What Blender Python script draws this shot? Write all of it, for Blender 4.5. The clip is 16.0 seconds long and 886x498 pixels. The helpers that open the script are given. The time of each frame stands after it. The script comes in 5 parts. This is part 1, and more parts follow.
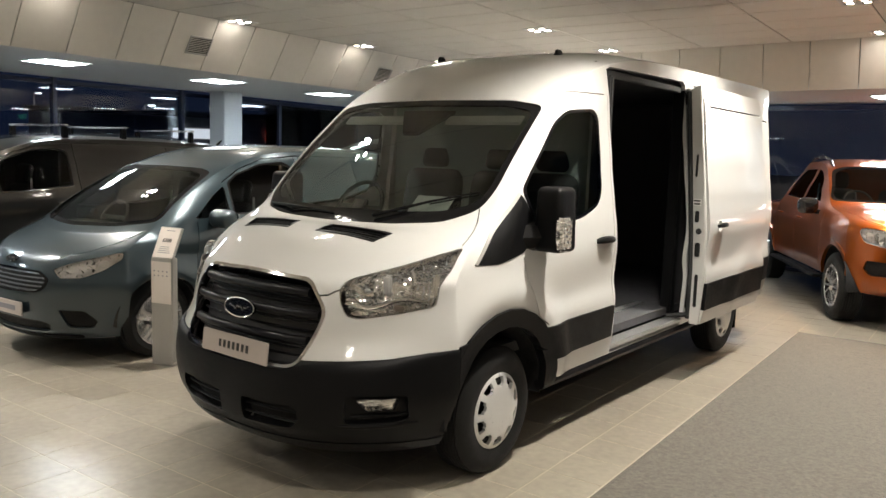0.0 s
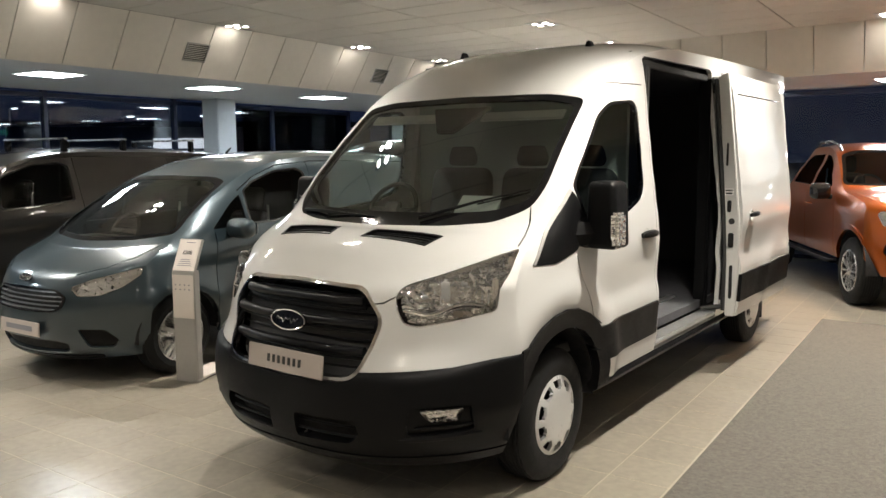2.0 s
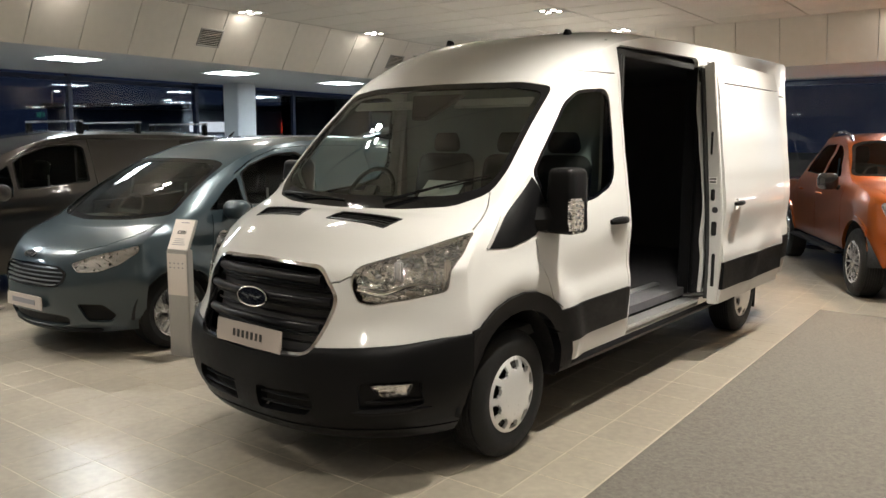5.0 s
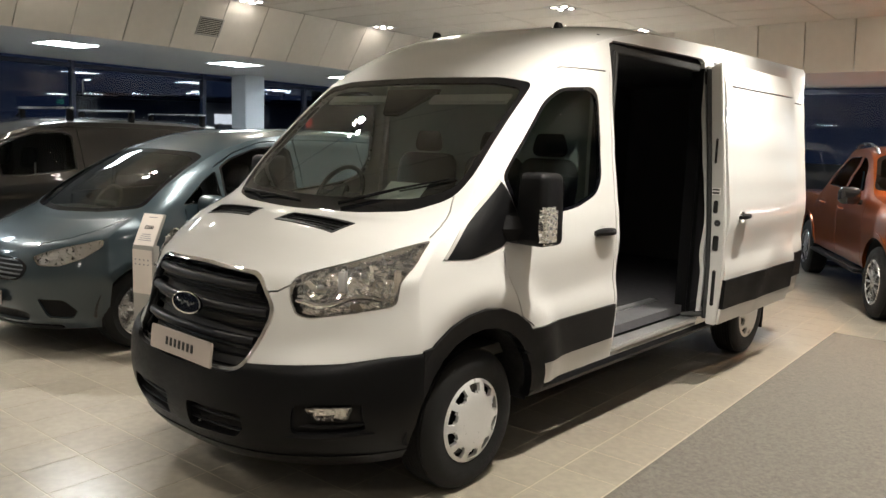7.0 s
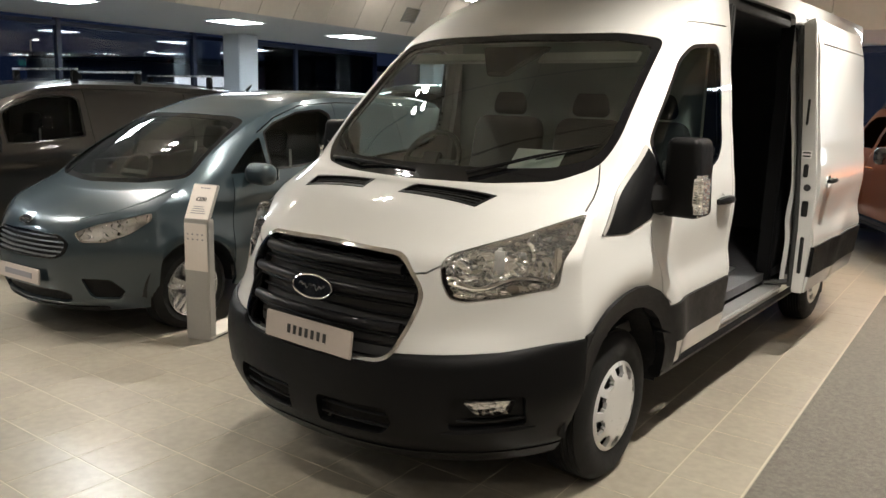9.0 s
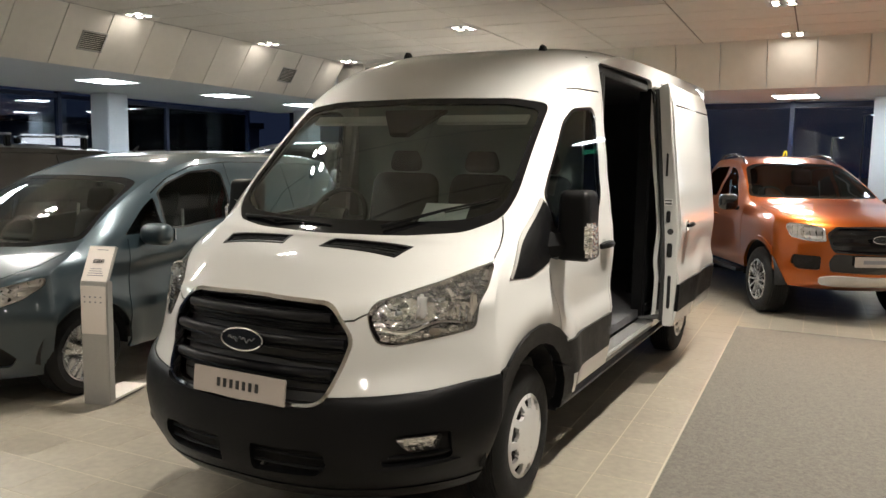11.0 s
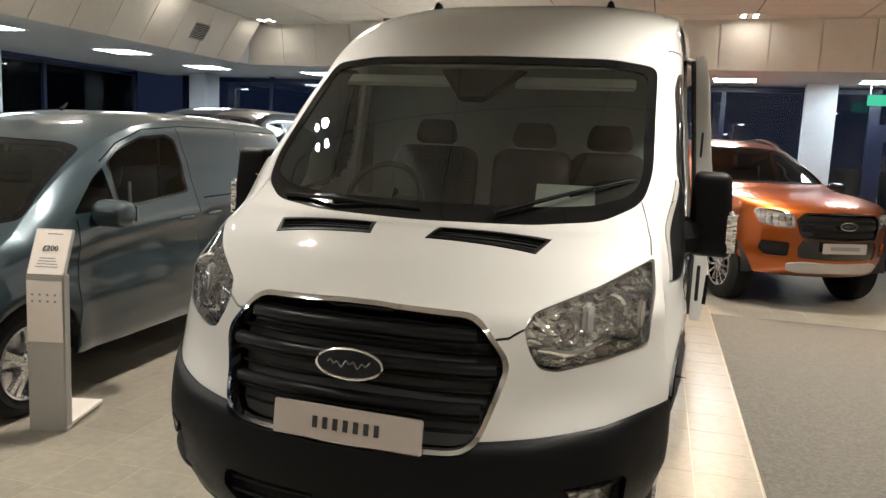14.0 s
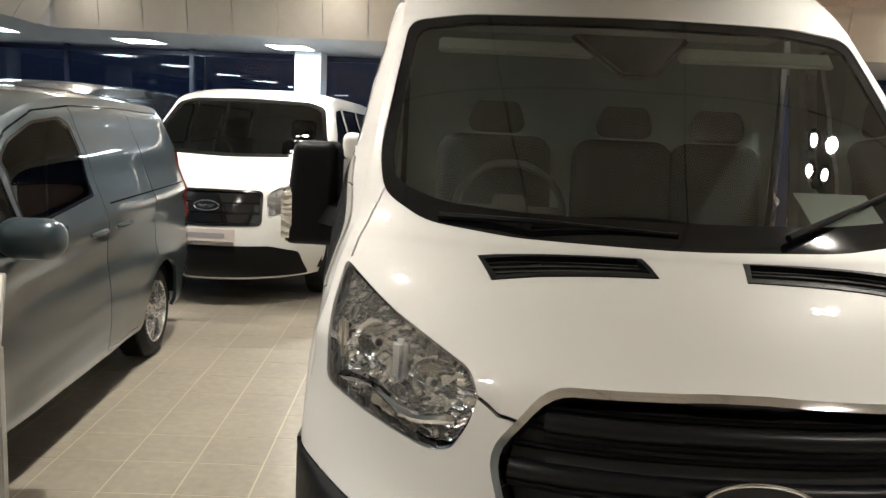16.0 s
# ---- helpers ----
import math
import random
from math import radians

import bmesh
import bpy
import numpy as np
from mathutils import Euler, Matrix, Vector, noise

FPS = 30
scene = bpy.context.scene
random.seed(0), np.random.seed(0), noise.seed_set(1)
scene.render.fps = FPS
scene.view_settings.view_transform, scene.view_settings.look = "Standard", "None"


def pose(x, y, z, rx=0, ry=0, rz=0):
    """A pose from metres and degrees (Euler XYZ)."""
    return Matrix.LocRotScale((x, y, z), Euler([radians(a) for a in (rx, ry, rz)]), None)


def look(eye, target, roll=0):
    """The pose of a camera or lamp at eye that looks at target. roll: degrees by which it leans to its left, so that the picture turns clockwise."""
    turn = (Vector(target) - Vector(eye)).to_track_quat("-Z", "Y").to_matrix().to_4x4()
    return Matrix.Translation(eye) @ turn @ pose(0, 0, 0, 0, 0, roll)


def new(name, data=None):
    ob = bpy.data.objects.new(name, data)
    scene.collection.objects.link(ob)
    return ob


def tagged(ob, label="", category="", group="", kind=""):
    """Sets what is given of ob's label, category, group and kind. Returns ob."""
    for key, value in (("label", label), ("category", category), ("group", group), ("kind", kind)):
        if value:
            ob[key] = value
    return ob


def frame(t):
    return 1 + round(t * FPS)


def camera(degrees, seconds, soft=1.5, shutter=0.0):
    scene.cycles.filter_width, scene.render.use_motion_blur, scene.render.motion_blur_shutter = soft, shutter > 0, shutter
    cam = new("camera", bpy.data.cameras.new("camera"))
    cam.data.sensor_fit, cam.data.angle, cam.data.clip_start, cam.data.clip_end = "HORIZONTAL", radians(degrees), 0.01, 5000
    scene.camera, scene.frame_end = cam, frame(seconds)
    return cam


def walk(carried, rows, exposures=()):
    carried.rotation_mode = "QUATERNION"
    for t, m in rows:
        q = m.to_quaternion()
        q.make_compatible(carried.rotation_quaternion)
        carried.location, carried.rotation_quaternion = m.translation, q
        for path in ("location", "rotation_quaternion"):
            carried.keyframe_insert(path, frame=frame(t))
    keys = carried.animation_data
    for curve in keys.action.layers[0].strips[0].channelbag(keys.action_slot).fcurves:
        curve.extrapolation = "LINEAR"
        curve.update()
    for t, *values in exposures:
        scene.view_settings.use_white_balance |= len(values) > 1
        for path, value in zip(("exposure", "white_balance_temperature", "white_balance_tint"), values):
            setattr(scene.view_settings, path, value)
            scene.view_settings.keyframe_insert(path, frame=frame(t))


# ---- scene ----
cam = camera(59.4, 16.0)
PATH = [
    (0, (3.21, -3.445, 1.726), (1.995, -1.874, 1.486), 1.9),
    (0.5, (3.18, -3.486, 1.728), (1.973, -1.91, 1.485), 2.1),
    (1, (3.106, -3.576, 1.733), (1.956, -1.955, 1.505), 1.9),
    (1.5, (2.955, -3.534, 1.712), (1.801, -1.923, 1.445), 1.6),
    (2, (2.836, -3.536, 1.713), (1.655, -1.939, 1.474), -0.3),
    (2.5, (2.807, -3.673, 1.724), (1.641, -2.07, 1.456), -0.4),
    (3, (2.903, -3.786, 1.729), (1.691, -2.222, 1.438), 0.4),
    (3.5, (3.097, -3.834, 1.726), (1.82, -2.319, 1.455), -0.0),
    (4, (3.192, -3.807, 1.731), (1.912, -2.296, 1.457), 0.0),
    (4.5, (3.227, -3.627, 1.711), (1.983, -2.085, 1.437), 0.1),
    (7, (3.234, -2.893, 1.712), (1.936, -1.397, 1.436), 2.1),
    (7.5, (2.973, -3.02, 1.686), (1.702, -1.507, 1.378), 1.9),
    (8, (2.737, -3.08, 1.659), (1.451, -1.594, 1.287), 3.0),
    (8.5, (2.536, -3.062, 1.683), (1.175, -1.643, 1.312), -0.3),
    (9, (2.379, -3.167, 1.693), (1.176, -1.612, 1.324), 1.8),
    (9.5, (2.265, -3.332, 1.719), (1.304, -1.613, 1.372), 2.2),
    (10, (2.368, -3.48, 1.715), (1.42, -1.736, 1.469), 1.0),
    (12.5, (2.019, -3.529, 1.699), (1.14, -1.746, 1.471), 2.1),
    (13, (1.772, -3.453, 1.672), (0.978, -1.634, 1.422), 2.1),
    (13.5, (1.441, -3.319, 1.665), (0.771, -1.453, 1.399), 2.5),
    (14, (1.022, -3.228, 1.65), (0.418, -1.341, 1.376), 2.7),
    (14.5, (0.599, -3.07, 1.639), (0.093, -1.16, 1.328), 3.3),
    (15, (0.203, -2.839, 1.622), (-0.233, -0.909, 1.329), 1.4),
    (15.5, (-0.219, -2.63, 1.619), (-0.445, -0.66, 1.357), 2.3),
    (16, (-0.637, -2.439, 1.632), (-0.656, -0.462, 1.331), 2.8),
]
walk(cam, [(t, look(eye, target, roll)) for t, eye, target, roll in PATH])

# ---- world and light ----
world = bpy.data.worlds.new("night")
scene.world = world
world.use_nodes = True
bg = world.node_tree.nodes["Background"]
bg.inputs["Color"].default_value = (0.012, 0.018, 0.04, 1)
bg.inputs["Strength"].default_value = 0.7
scene.view_settings.exposure = 0.0
BULB, SPOT, PANEL_LIGHT = 100.0, 455.0, 42.0

# the building stands 2.5 degrees askew to the large van
BUILD = pose(0, 0, 0, 0, 0, 2.5)


# ---- materials ----
def material(name, colour, rough=0.5, metal=0.0, coat=0.0, noise_scale=0.0, noise_amount=0.1, bump=0.0, bump_scale=80.0, bump_depth=0.01, spec=0.5, emit=None, vary=0.0, even=False, stretch=None, detail=5):
    m = bpy.data.materials.new(name)
    m.use_nodes = True
    nt = m.node_tree
    b = nt.nodes["Principled BSDF"]
    b.inputs["Base Color"].default_value = (*colour, 1)
    b.inputs["Roughness"].default_value = rough
    b.inputs["Metallic"].default_value = metal
    b.inputs["Coat Weight"].default_value = coat
    b.inputs["Coat Roughness"].default_value = 0.03
    b.inputs["Specular IOR Level"].default_value = spec
    if emit:
        b.inputs["Emission Color"].default_value = (*emit[:3], 1)
        b.inputs["Emission Strength"].default_value = emit[3]
    tc = nt.nodes.new("ShaderNodeNewGeometry")
    if noise_scale:
        n1 = nt.nodes.new("ShaderNodeTexNoise")
        n1.inputs["Scale"].default_value = noise_scale
        n1.inputs["Detail"].default_value = 6
        n2 = nt.nodes.new("ShaderNodeTexNoise")
        n2.inputs["Scale"].default_value = noise_scale * 9
        n2.inputs["Detail"].default_value = 4
        nt.links.new(tc.outputs["Position"], n1.inputs["Vector"])
        nt.links.new(tc.outputs["Position"], n2.inputs["Vector"])
        add = nt.nodes.new("ShaderNodeMath")
        add.operation = "ADD"
        nt.links.new(n1.outputs["Fac"], add.inputs[0])
        nt.links.new(n2.outputs["Fac"], add.inputs[1])
        mr = nt.nodes.new("ShaderNodeMapRange")
        mr.inputs["From Min"].default_value, mr.inputs["From Max"].default_value = 0.6, 1.4
        mr.inputs["To Min"].default_value, mr.inputs["To Max"].default_value = 1 - noise_amount, 1 + noise_amount
        nt.links.new(add.outputs[0], mr.inputs["Value"])
        last = mr.outputs["Result"]
        if vary:
            oi = nt.nodes.new("ShaderNodeObjectInfo")
            mv = nt.nodes.new("ShaderNodeMapRange")
            mv.inputs["To Min"].default_value, mv.inputs["To Max"].default_value = 1 - vary, 1 + vary
            nt.links.new(oi.outputs["Random"], mv.inputs["Value"])
            mu = nt.nodes.new("ShaderNodeMath")
            mu.operation = "MULTIPLY"
            nt.links.new(last, mu.inputs[0])
            nt.links.new(mv.outputs["Result"], mu.inputs[1])
            last = mu.outputs[0]
        sc = nt.nodes.new("ShaderNodeVectorMath")
        sc.operation = "SCALE"
        sc.inputs[0].default_value = colour
        nt.links.new(last, sc.inputs["Scale"])
        nt.links.new(sc.outputs["Vector"], b.inputs["Base Color"])
        rr = nt.nodes.new("ShaderNodeMapRange")
        rr.inputs["From Min"].default_value, rr.inputs["From Max"].default_value = 0.7, 1.3
        rr.inputs["To Min"].default_value, rr.inputs["To Max"].default_value = rough * 0.85, min(1, rough * 1.2)
        nt.links.new(add.outputs[0], rr.inputs["Value"])
        if not even:
            nt.links.new(rr.outputs["Result"], b.inputs["Roughness"])
    if bump:
        nb = nt.nodes.new("ShaderNodeTexNoise")
        nb.inputs["Scale"].default_value = bump_scale
        nb.inputs["Detail"].default_value = detail
        src = tc.outputs["Position"]
        if stretch:
            ml = nt.nodes.new("ShaderNodeVectorMath")
            ml.operation = "MULTIPLY"
            ml.inputs[1].default_value = stretch
            nt.links.new(src, ml.inputs[0])
            src = ml.outputs["Vector"]
        nt.links.new(src, nb.inputs["Vector"])
        bp = nt.nodes.new("ShaderNodeBump")
        bp.inputs["Strength"].default_value = bump
        bp.inputs["Distance"].default_value = bump_depth
        nt.links.new(nb.outputs["Fac"], bp.inputs["Height"])
        nt.links.new(bp.outputs["Normal"], b.inputs["Normal"])
    return m


def glass(name, tint, ior=1.5, rough=0.0):
    """A thin pane: clear through, with mirror gloss by Fresnel."""
    m = bpy.data.materials.new(name)
    m.use_nodes = True
    nt = m.node_tree
    nt.nodes.remove(nt.nodes["Principled BSDF"])
    out = nt.nodes["Material Output"]
    tr = nt.nodes.new("ShaderNodeBsdfTransparent")
    tr.inputs["Color"].default_value = (*tint, 1)
    gl = nt.nodes.new("ShaderNodeBsdfGlossy")
    gl.inputs["Roughness"].default_value = rough
    fr = nt.nodes.new("ShaderNodeFresnel")
    fr.inputs["IOR"].default_value = ior
    mx = nt.nodes.new("ShaderNodeMixShader")
    nt.links.new(fr.outputs["Fac"], mx.inputs["Fac"])
    nt.links.new(tr.outputs["BSDF"], mx.inputs[1])
    nt.links.new(gl.outputs["BSDF"], mx.inputs[2])
    nt.links.new(mx.outputs["Shader"], out.inputs["Surface"])
    return m


def glow(name, colour, strength):
    m = bpy.data.materials.new(name)
    m.use_nodes = True
    nt = m.node_tree
    nt.nodes.remove(nt.nodes["Principled BSDF"])
    e = nt.nodes.new("ShaderNodeEmission")
    e.inputs["Color"].default_value = (*colour, 1)
    e.inputs["Strength"].default_value = strength
    nt.links.new(e.outputs["Emission"], nt.nodes["Material Output"].inputs["Surface"])
    return m


M_WHITE = material("white_paint", (0.585, 0.58, 0.56), 0.5, coat=1.0, spec=0.25)
M_TEAL = material("teal_paint", (0.027, 0.042, 0.051), 0.3, metal=0.4, coat=1.0, spec=0.3, noise_scale=60, noise_amount=0.04, even=True)
M_DARKGREY = material("dark_grey_paint", (0.046, 0.041, 0.037), 0.3, metal=0.6, coat=1.0, spec=0.3, noise_scale=60, noise_amount=0.04, even=True)
M_ORANGE = material("orange_paint", (0.34, 0.079, 0.01), 0.3, metal=0.85, coat=0.8, spec=0.3, noise_scale=60, noise_amount=0.04, even=True)
M_BLACKCAR = material("black_paint", (0.008, 0.008, 0.009), 0.2, coat=1.0)
M_PLASTIC = material("black_plastic", (0.0042, 0.0042, 0.0046), 0.42, noise_scale=6, noise_amount=0.12, bump=0.12, bump_scale=500, spec=0.14)
M_GRILLEBAR = material("satin_black_bar", (0.006, 0.006, 0.0072), 0.33, noise_scale=5, noise_amount=0.1, spec=0.22, even=True)
M_GLOSSBLACK = material("gloss_black", (0.004, 0.004, 0.005), 0.12, coat=0.5, noise_scale=5, noise_amount=0.1)
M_FRIT = material("black_glass_border", (0.006, 0.006, 0.0065), 0.07, noise_scale=6, noise_amount=0.1, spec=0.25, even=True)
M_SEAM = material("seam_shadow_gap", (0.03, 0.03, 0.03), 0.7, noise_scale=6, noise_amount=0.1)
M_VOID = material("dark_opening", (0.004, 0.004, 0.004), 0.8, noise_scale=6, noise_amount=0.1)
M_RUBBER = material("tyre_rubber", (0.011, 0.011, 0.011), 0.65, noise_scale=14, noise_amount=0.2, bump=0.2, bump_scale=200, spec=0.2)
M_CHROME = material("chrome", (0.75, 0.75, 0.76), 0.08, metal=1.0, noise_scale=8, noise_amount=0.03)
M_SILVER = material("silver_hubcap", (0.6, 0.6, 0.59), 0.32, metal=0.35, coat=0.3, noise_scale=8, noise_amount=0.04)
M_ALLOY = material("machined_alloy", (0.6, 0.6, 0.61), 0.25, metal=0.9, noise_scale=9, noise_amount=0.05)
M_REFLECTOR = material("lamp_reflector", (0.93, 0.915, 0.89), 0.06, metal=0.86, noise_scale=20, noise_amount=0.05, bump=0.45, bump_scale=30, bump_depth=0.02, stretch=(1.0, 1.0, 2.0), detail=0.5, even=True)
M_SMALL_REFLECTOR = material("small_lamp_reflector", (0.93, 0.915, 0.89), 0.06, metal=0.55, noise_scale=20, noise_amount=0.05, bump=0.35, bump_scale=30, bump_depth=0.02, stretch=(1.0, 1.0, 2.0), detail=0.5, even=True)
M_BRIGHTBAR = material("bright_grille_bar", (0.34, 0.35, 0.36), 0.3, metal=0.8, noise_scale=10, noise_amount=0.06)
M_MIRROR = material("mirror_glass", (0.45, 0.46, 0.47), 0.02, metal=1.0, noise_scale=8, noise_amount=0.02, even=True)
M_SLAT = material("dark_grille_slat", (0.06, 0.062, 0.065), 0.25, coat=0.6, noise_scale=10, noise_amount=0.1)
M_INDICATOR = material("pale_amber_lens", (0.6, 0.54, 0.46), 0.2, coat=0.6, noise_scale=20, noise_amount=0.1, bump=0.6, bump_scale=60)
M_REDLENS = material("red_lens", (0.11, 0.008, 0.008), 0.15, coat=0.6, noise_scale=20, noise_amount=0.05)
M_SEAT = material("dark_seat_cloth", (0.008, 0.009, 0.009), 0.9, noise_scale=5, noise_amount=0.1, even=True)
M_TRIM = material("dark_cabin_trim", (0.065, 0.066, 0.062), 0.6, noise_scale=3, noise_amount=0.1, even=True)
M_BULKHEAD = material("grey_cab_bulkhead", (0.33, 0.37, 0.35), 0.8, noise_scale=2, noise_amount=0.1)
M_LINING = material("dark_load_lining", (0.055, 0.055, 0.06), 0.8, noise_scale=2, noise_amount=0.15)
M_GREYTRIM = material("grey_headlining", (0.6, 0.59, 0.56), 0.9, noise_scale=5, noise_amount=0.1)
M_PLATE = material("number_plate_board", (0.42, 0.37, 0.335), 0.35, noise_scale=6, noise_amount=0.03)
M_INK = material("black_print", (0.02, 0.02, 0.02), 0.5, noise_scale=20, noise_amount=0.1)
M_GREYINK = material("grey_print", (0.2, 0.2, 0.22), 0.5, noise_scale=20, noise_amount=0.1)
M_BADGE = material("badge_blue", (0.002, 0.0025, 0.005), 0.2, coat=0.3, noise_scale=10, noise_amount=0.05)
M_PAPER = material("white_paper", (0.8, 0.79, 0.76), 0.7, noise_scale=10, noise_amount=0.03)
M_POST = material("grey_metal_post", (0.36, 0.35, 0.33), 0.4, metal=0.3, noise_scale=5, noise_amount=0.05)
M_LEAFLET = material("leaflet_panel", (0.66, 0.6, 0.55), 0.4, noise_scale=6, noise_amount=0.03)
M_STEELSILL = material("step_aluminium", (0.55, 0.55, 0.55), 0.35, metal=0.9, noise_scale=10, noise_amount=0.1)
M_SKID = material("silver_skid_plate", (0.42, 0.4, 0.38), 0.35, metal=0.4, noise_scale=7, noise_amount=0.06)
M_CEIL = material("ceiling_board", (0.62, 0.585, 0.53), 0.85, noise_scale=1.2, noise_amount=0.05, bump=0.08, bump_scale=60)
M_CEILGAP = material("ceiling_joint", (0.15, 0.13, 0.115), 0.9, noise_scale=4, noise_amount=0.2)
M_BULK = material("bulkhead_board", (0.66, 0.62, 0.56), 0.6, noise_scale=1.1, noise_amount=0.05, vary=0.02)
M_SOFFIT = material("white_soffit", (0.62, 0.63, 0.64), 0.7, noise_scale=1.5, noise_amount=0.04)
M_COLUMN = material("painted_column", (0.62, 0.66, 0.7), 0.55, noise_scale=2, noise_amount=0.04)
M_FRAME = material("blue_window_frame", (0.006, 0.013, 0.045), 0.4, noise_scale=6, noise_amount=0.1)
M_TILE = material("beige_floor_tile", (0.224, 0.2, 0.161), 0.29, noise_scale=2.2, noise_amount=0.24, vary=0.06, spec=0.75, even=True)
M_GROUT = material("pale_grout", (0.40, 0.345, 0.262), 0.34, noise_scale=8, noise_amount=0.12, spec=0.7, even=True)
M_CARPET = material("grey_carpet", (0.1, 0.09, 0.076), 0.95, noise_scale=42, noise_amount=0.6, bump=0.6, bump_scale=350)
M_ASPHALT = material("night_asphalt", (0.05, 0.05, 0.05), 0.85, noise_scale=0.6, noise_amount=0.3)
M_WALL = material("plain_wall", (0.55, 0.52, 0.47), 0.7, noise_scale=1.0, noise_amount=0.06)
M_GRILLE = material("vent_grille", (0.05, 0.044, 0.038), 0.7, noise_scale=8, noise_amount=0.15)
M_BOARD = material("painted_exterior_wall", (0.2, 0.2, 0.22), 0.8, noise_scale=0.8, noise_amount=0.15)
G_SCREEN = glass("windscreen_glass", (0.84, 0.94, 0.90), 2.0)
G_SCREEN_B = glass("small_van_windscreen", (0.84, 0.95, 0.90), 2.2)
G_DARK = glass("tinted_side_glass", (0.74, 0.8, 0.78), 1.22)
G_PRIVACY = glass("dark_side_glass", (0.26, 0.28, 0.28), 1.3)
G_LENS = glass("clear_lens", (0.95, 0.95, 0.95), 1.45)
G_PANE = glass("window_pane", (0.75, 0.8, 0.85), 1.5)
E_SPOT = glow("downlight_glow", (1.0, 0.93, 0.83), BULB)
E_PANEL = glow("panel_glow", (0.82, 0.93, 1.0), PANEL_LIGHT)
E_EXIT = glow("exit_sign_glow", (0.1, 0.85, 0.5), 0.75)
E_STREET = glow("street_lamp_glow", (0.9, 0.95, 1.0), 14.0)
E_SHOP = glow("shop_strip_glow", (1.0, 0.96, 0.95), 1.2)
E_RED = glow("red_sign_glow", (1.0, 0.08, 0.04), 1.6)
E_YELLOW = glow("yellow_sign_glow", (1.0, 0.65, 0.03), 2.5)


# ---- mesh helpers ----
def finish(name, bm, mat, sharp=35):
    me = bpy.data.meshes.new(name)
    bm.to_mesh(me)
    bm.free()
    me.materials.append(mat)
    me.polygons.foreach_set("use_smooth", [True] * len(me.polygons))
    me.set_sharp_from_angle(angle=radians(sharp))
    return me


def part(name, bm, mat, parent=None, label="", sharp=35):
    ob = new(name, finish(name, bm, mat, sharp))
    if parent is not None:
        ob.parent = parent
    if label:
        ob["label"] = label
    return ob


def base(name, m, label, category, group=""):
    ob = new(name)
    ob.empty_display_size = 0.2
    ob.matrix_basis = m
    return tagged(ob, label, category, group)


def join(*bms):
    out = bmesh.new()
    for b in bms:
        me = bpy.data.meshes.new("tmp")
        b.to_mesh(me)
        b.free()
        out.from_mesh(me)
        bpy.data.meshes.remove(me)
    return out


def box(x0, x1, y0, y1, z0, z1, bevel=0.0, seg=2):
    bm = bmesh.new()
    bmesh.ops.create_cube(bm, size=1)
    bmesh.ops.scale(bm, vec=(abs(x1 - x0), abs(y1 - y0), abs(z1 - z0)), verts=bm.verts)
    bmesh.ops.translate(bm, vec=((x0 + x1) / 2, (y0 + y1) / 2, (z0 + z1) / 2), verts=bm.verts)
    if bevel:
        bmesh.ops.bevel(bm, geom=bm.edges[:], offset=bevel, segments=seg, affect="EDGES", clamp_overlap=True)
    return bm


def rounded(x0, x1, y0, y1, z0, z1, r, cuts=9):
    """A box with broadly rounded edges and corners."""
    bm = bmesh.new()
    bmesh.ops.create_cube(bm, size=2)
    bmesh.ops.subdivide_edges(bm, edges=bm.edges[:], cuts=cuts, use_grid_fill=True)
    h = Vector(((x1 - x0) / 2, (y1 - y0) / 2, (z1 - z0) / 2))
    c = Vector(((x1 + x0) / 2, (y1 + y0) / 2, (z1 + z0) / 2))
    for v in bm.verts:
        p = Vector((0, 0, 0))
        for i in range(3):
            t = abs(v.co[i])
            q = min(r, h[i])
            d = (h[i] - q) * t / 0.4 if t < 0.4 else h[i] - q + q * (t - 0.4) / 0.6
            p[i] = math.copysign(d, v.co[i])
        core = Vector([max(-(h[i] - min(r, h[i])), min(h[i] - min(r, h[i]), p[i])) for i in range(3)])
        d = p - core
        if d.length > 1e-7:
            k = Vector([d[i] / min(r, h[i]) for i in range(3)])
            big = max(abs(k[0]), abs(k[1]), abs(k[2]))
            k = k.normalized() * big
            d = Vector([k[i] * min(r, h[i]) for i in range(3)])
        v.co = c + core + d
    bmesh.ops.recalc_face_normals(bm, faces=bm.faces)
    return bm


def arch_liner(r, width, n=24):
    """The inside of a wheel arch, round the axle, outer edge at x = 0."""
    bm = bmesh.new()
    a = [bm.verts.new((0, r * math.cos(t), r * math.sin(t))) for t in np.linspace(-0.05, math.pi + 0.05, n)]
    b = [bm.verts.new((-width, r * math.cos(t), r * math.sin(t))) for t in np.linspace(-0.05, math.pi + 0.05, n)]
    for i in range(n - 1):
        bm.faces.new((a[i], a[i + 1], b[i + 1], b[i]))
    bm.faces.new(b)
    return bm


def moved(bm, m):
    bm.transform(m)
    if m.determinant() < 0:
        bmesh.ops.reverse_faces(bm, faces=bm.faces)
    return bm


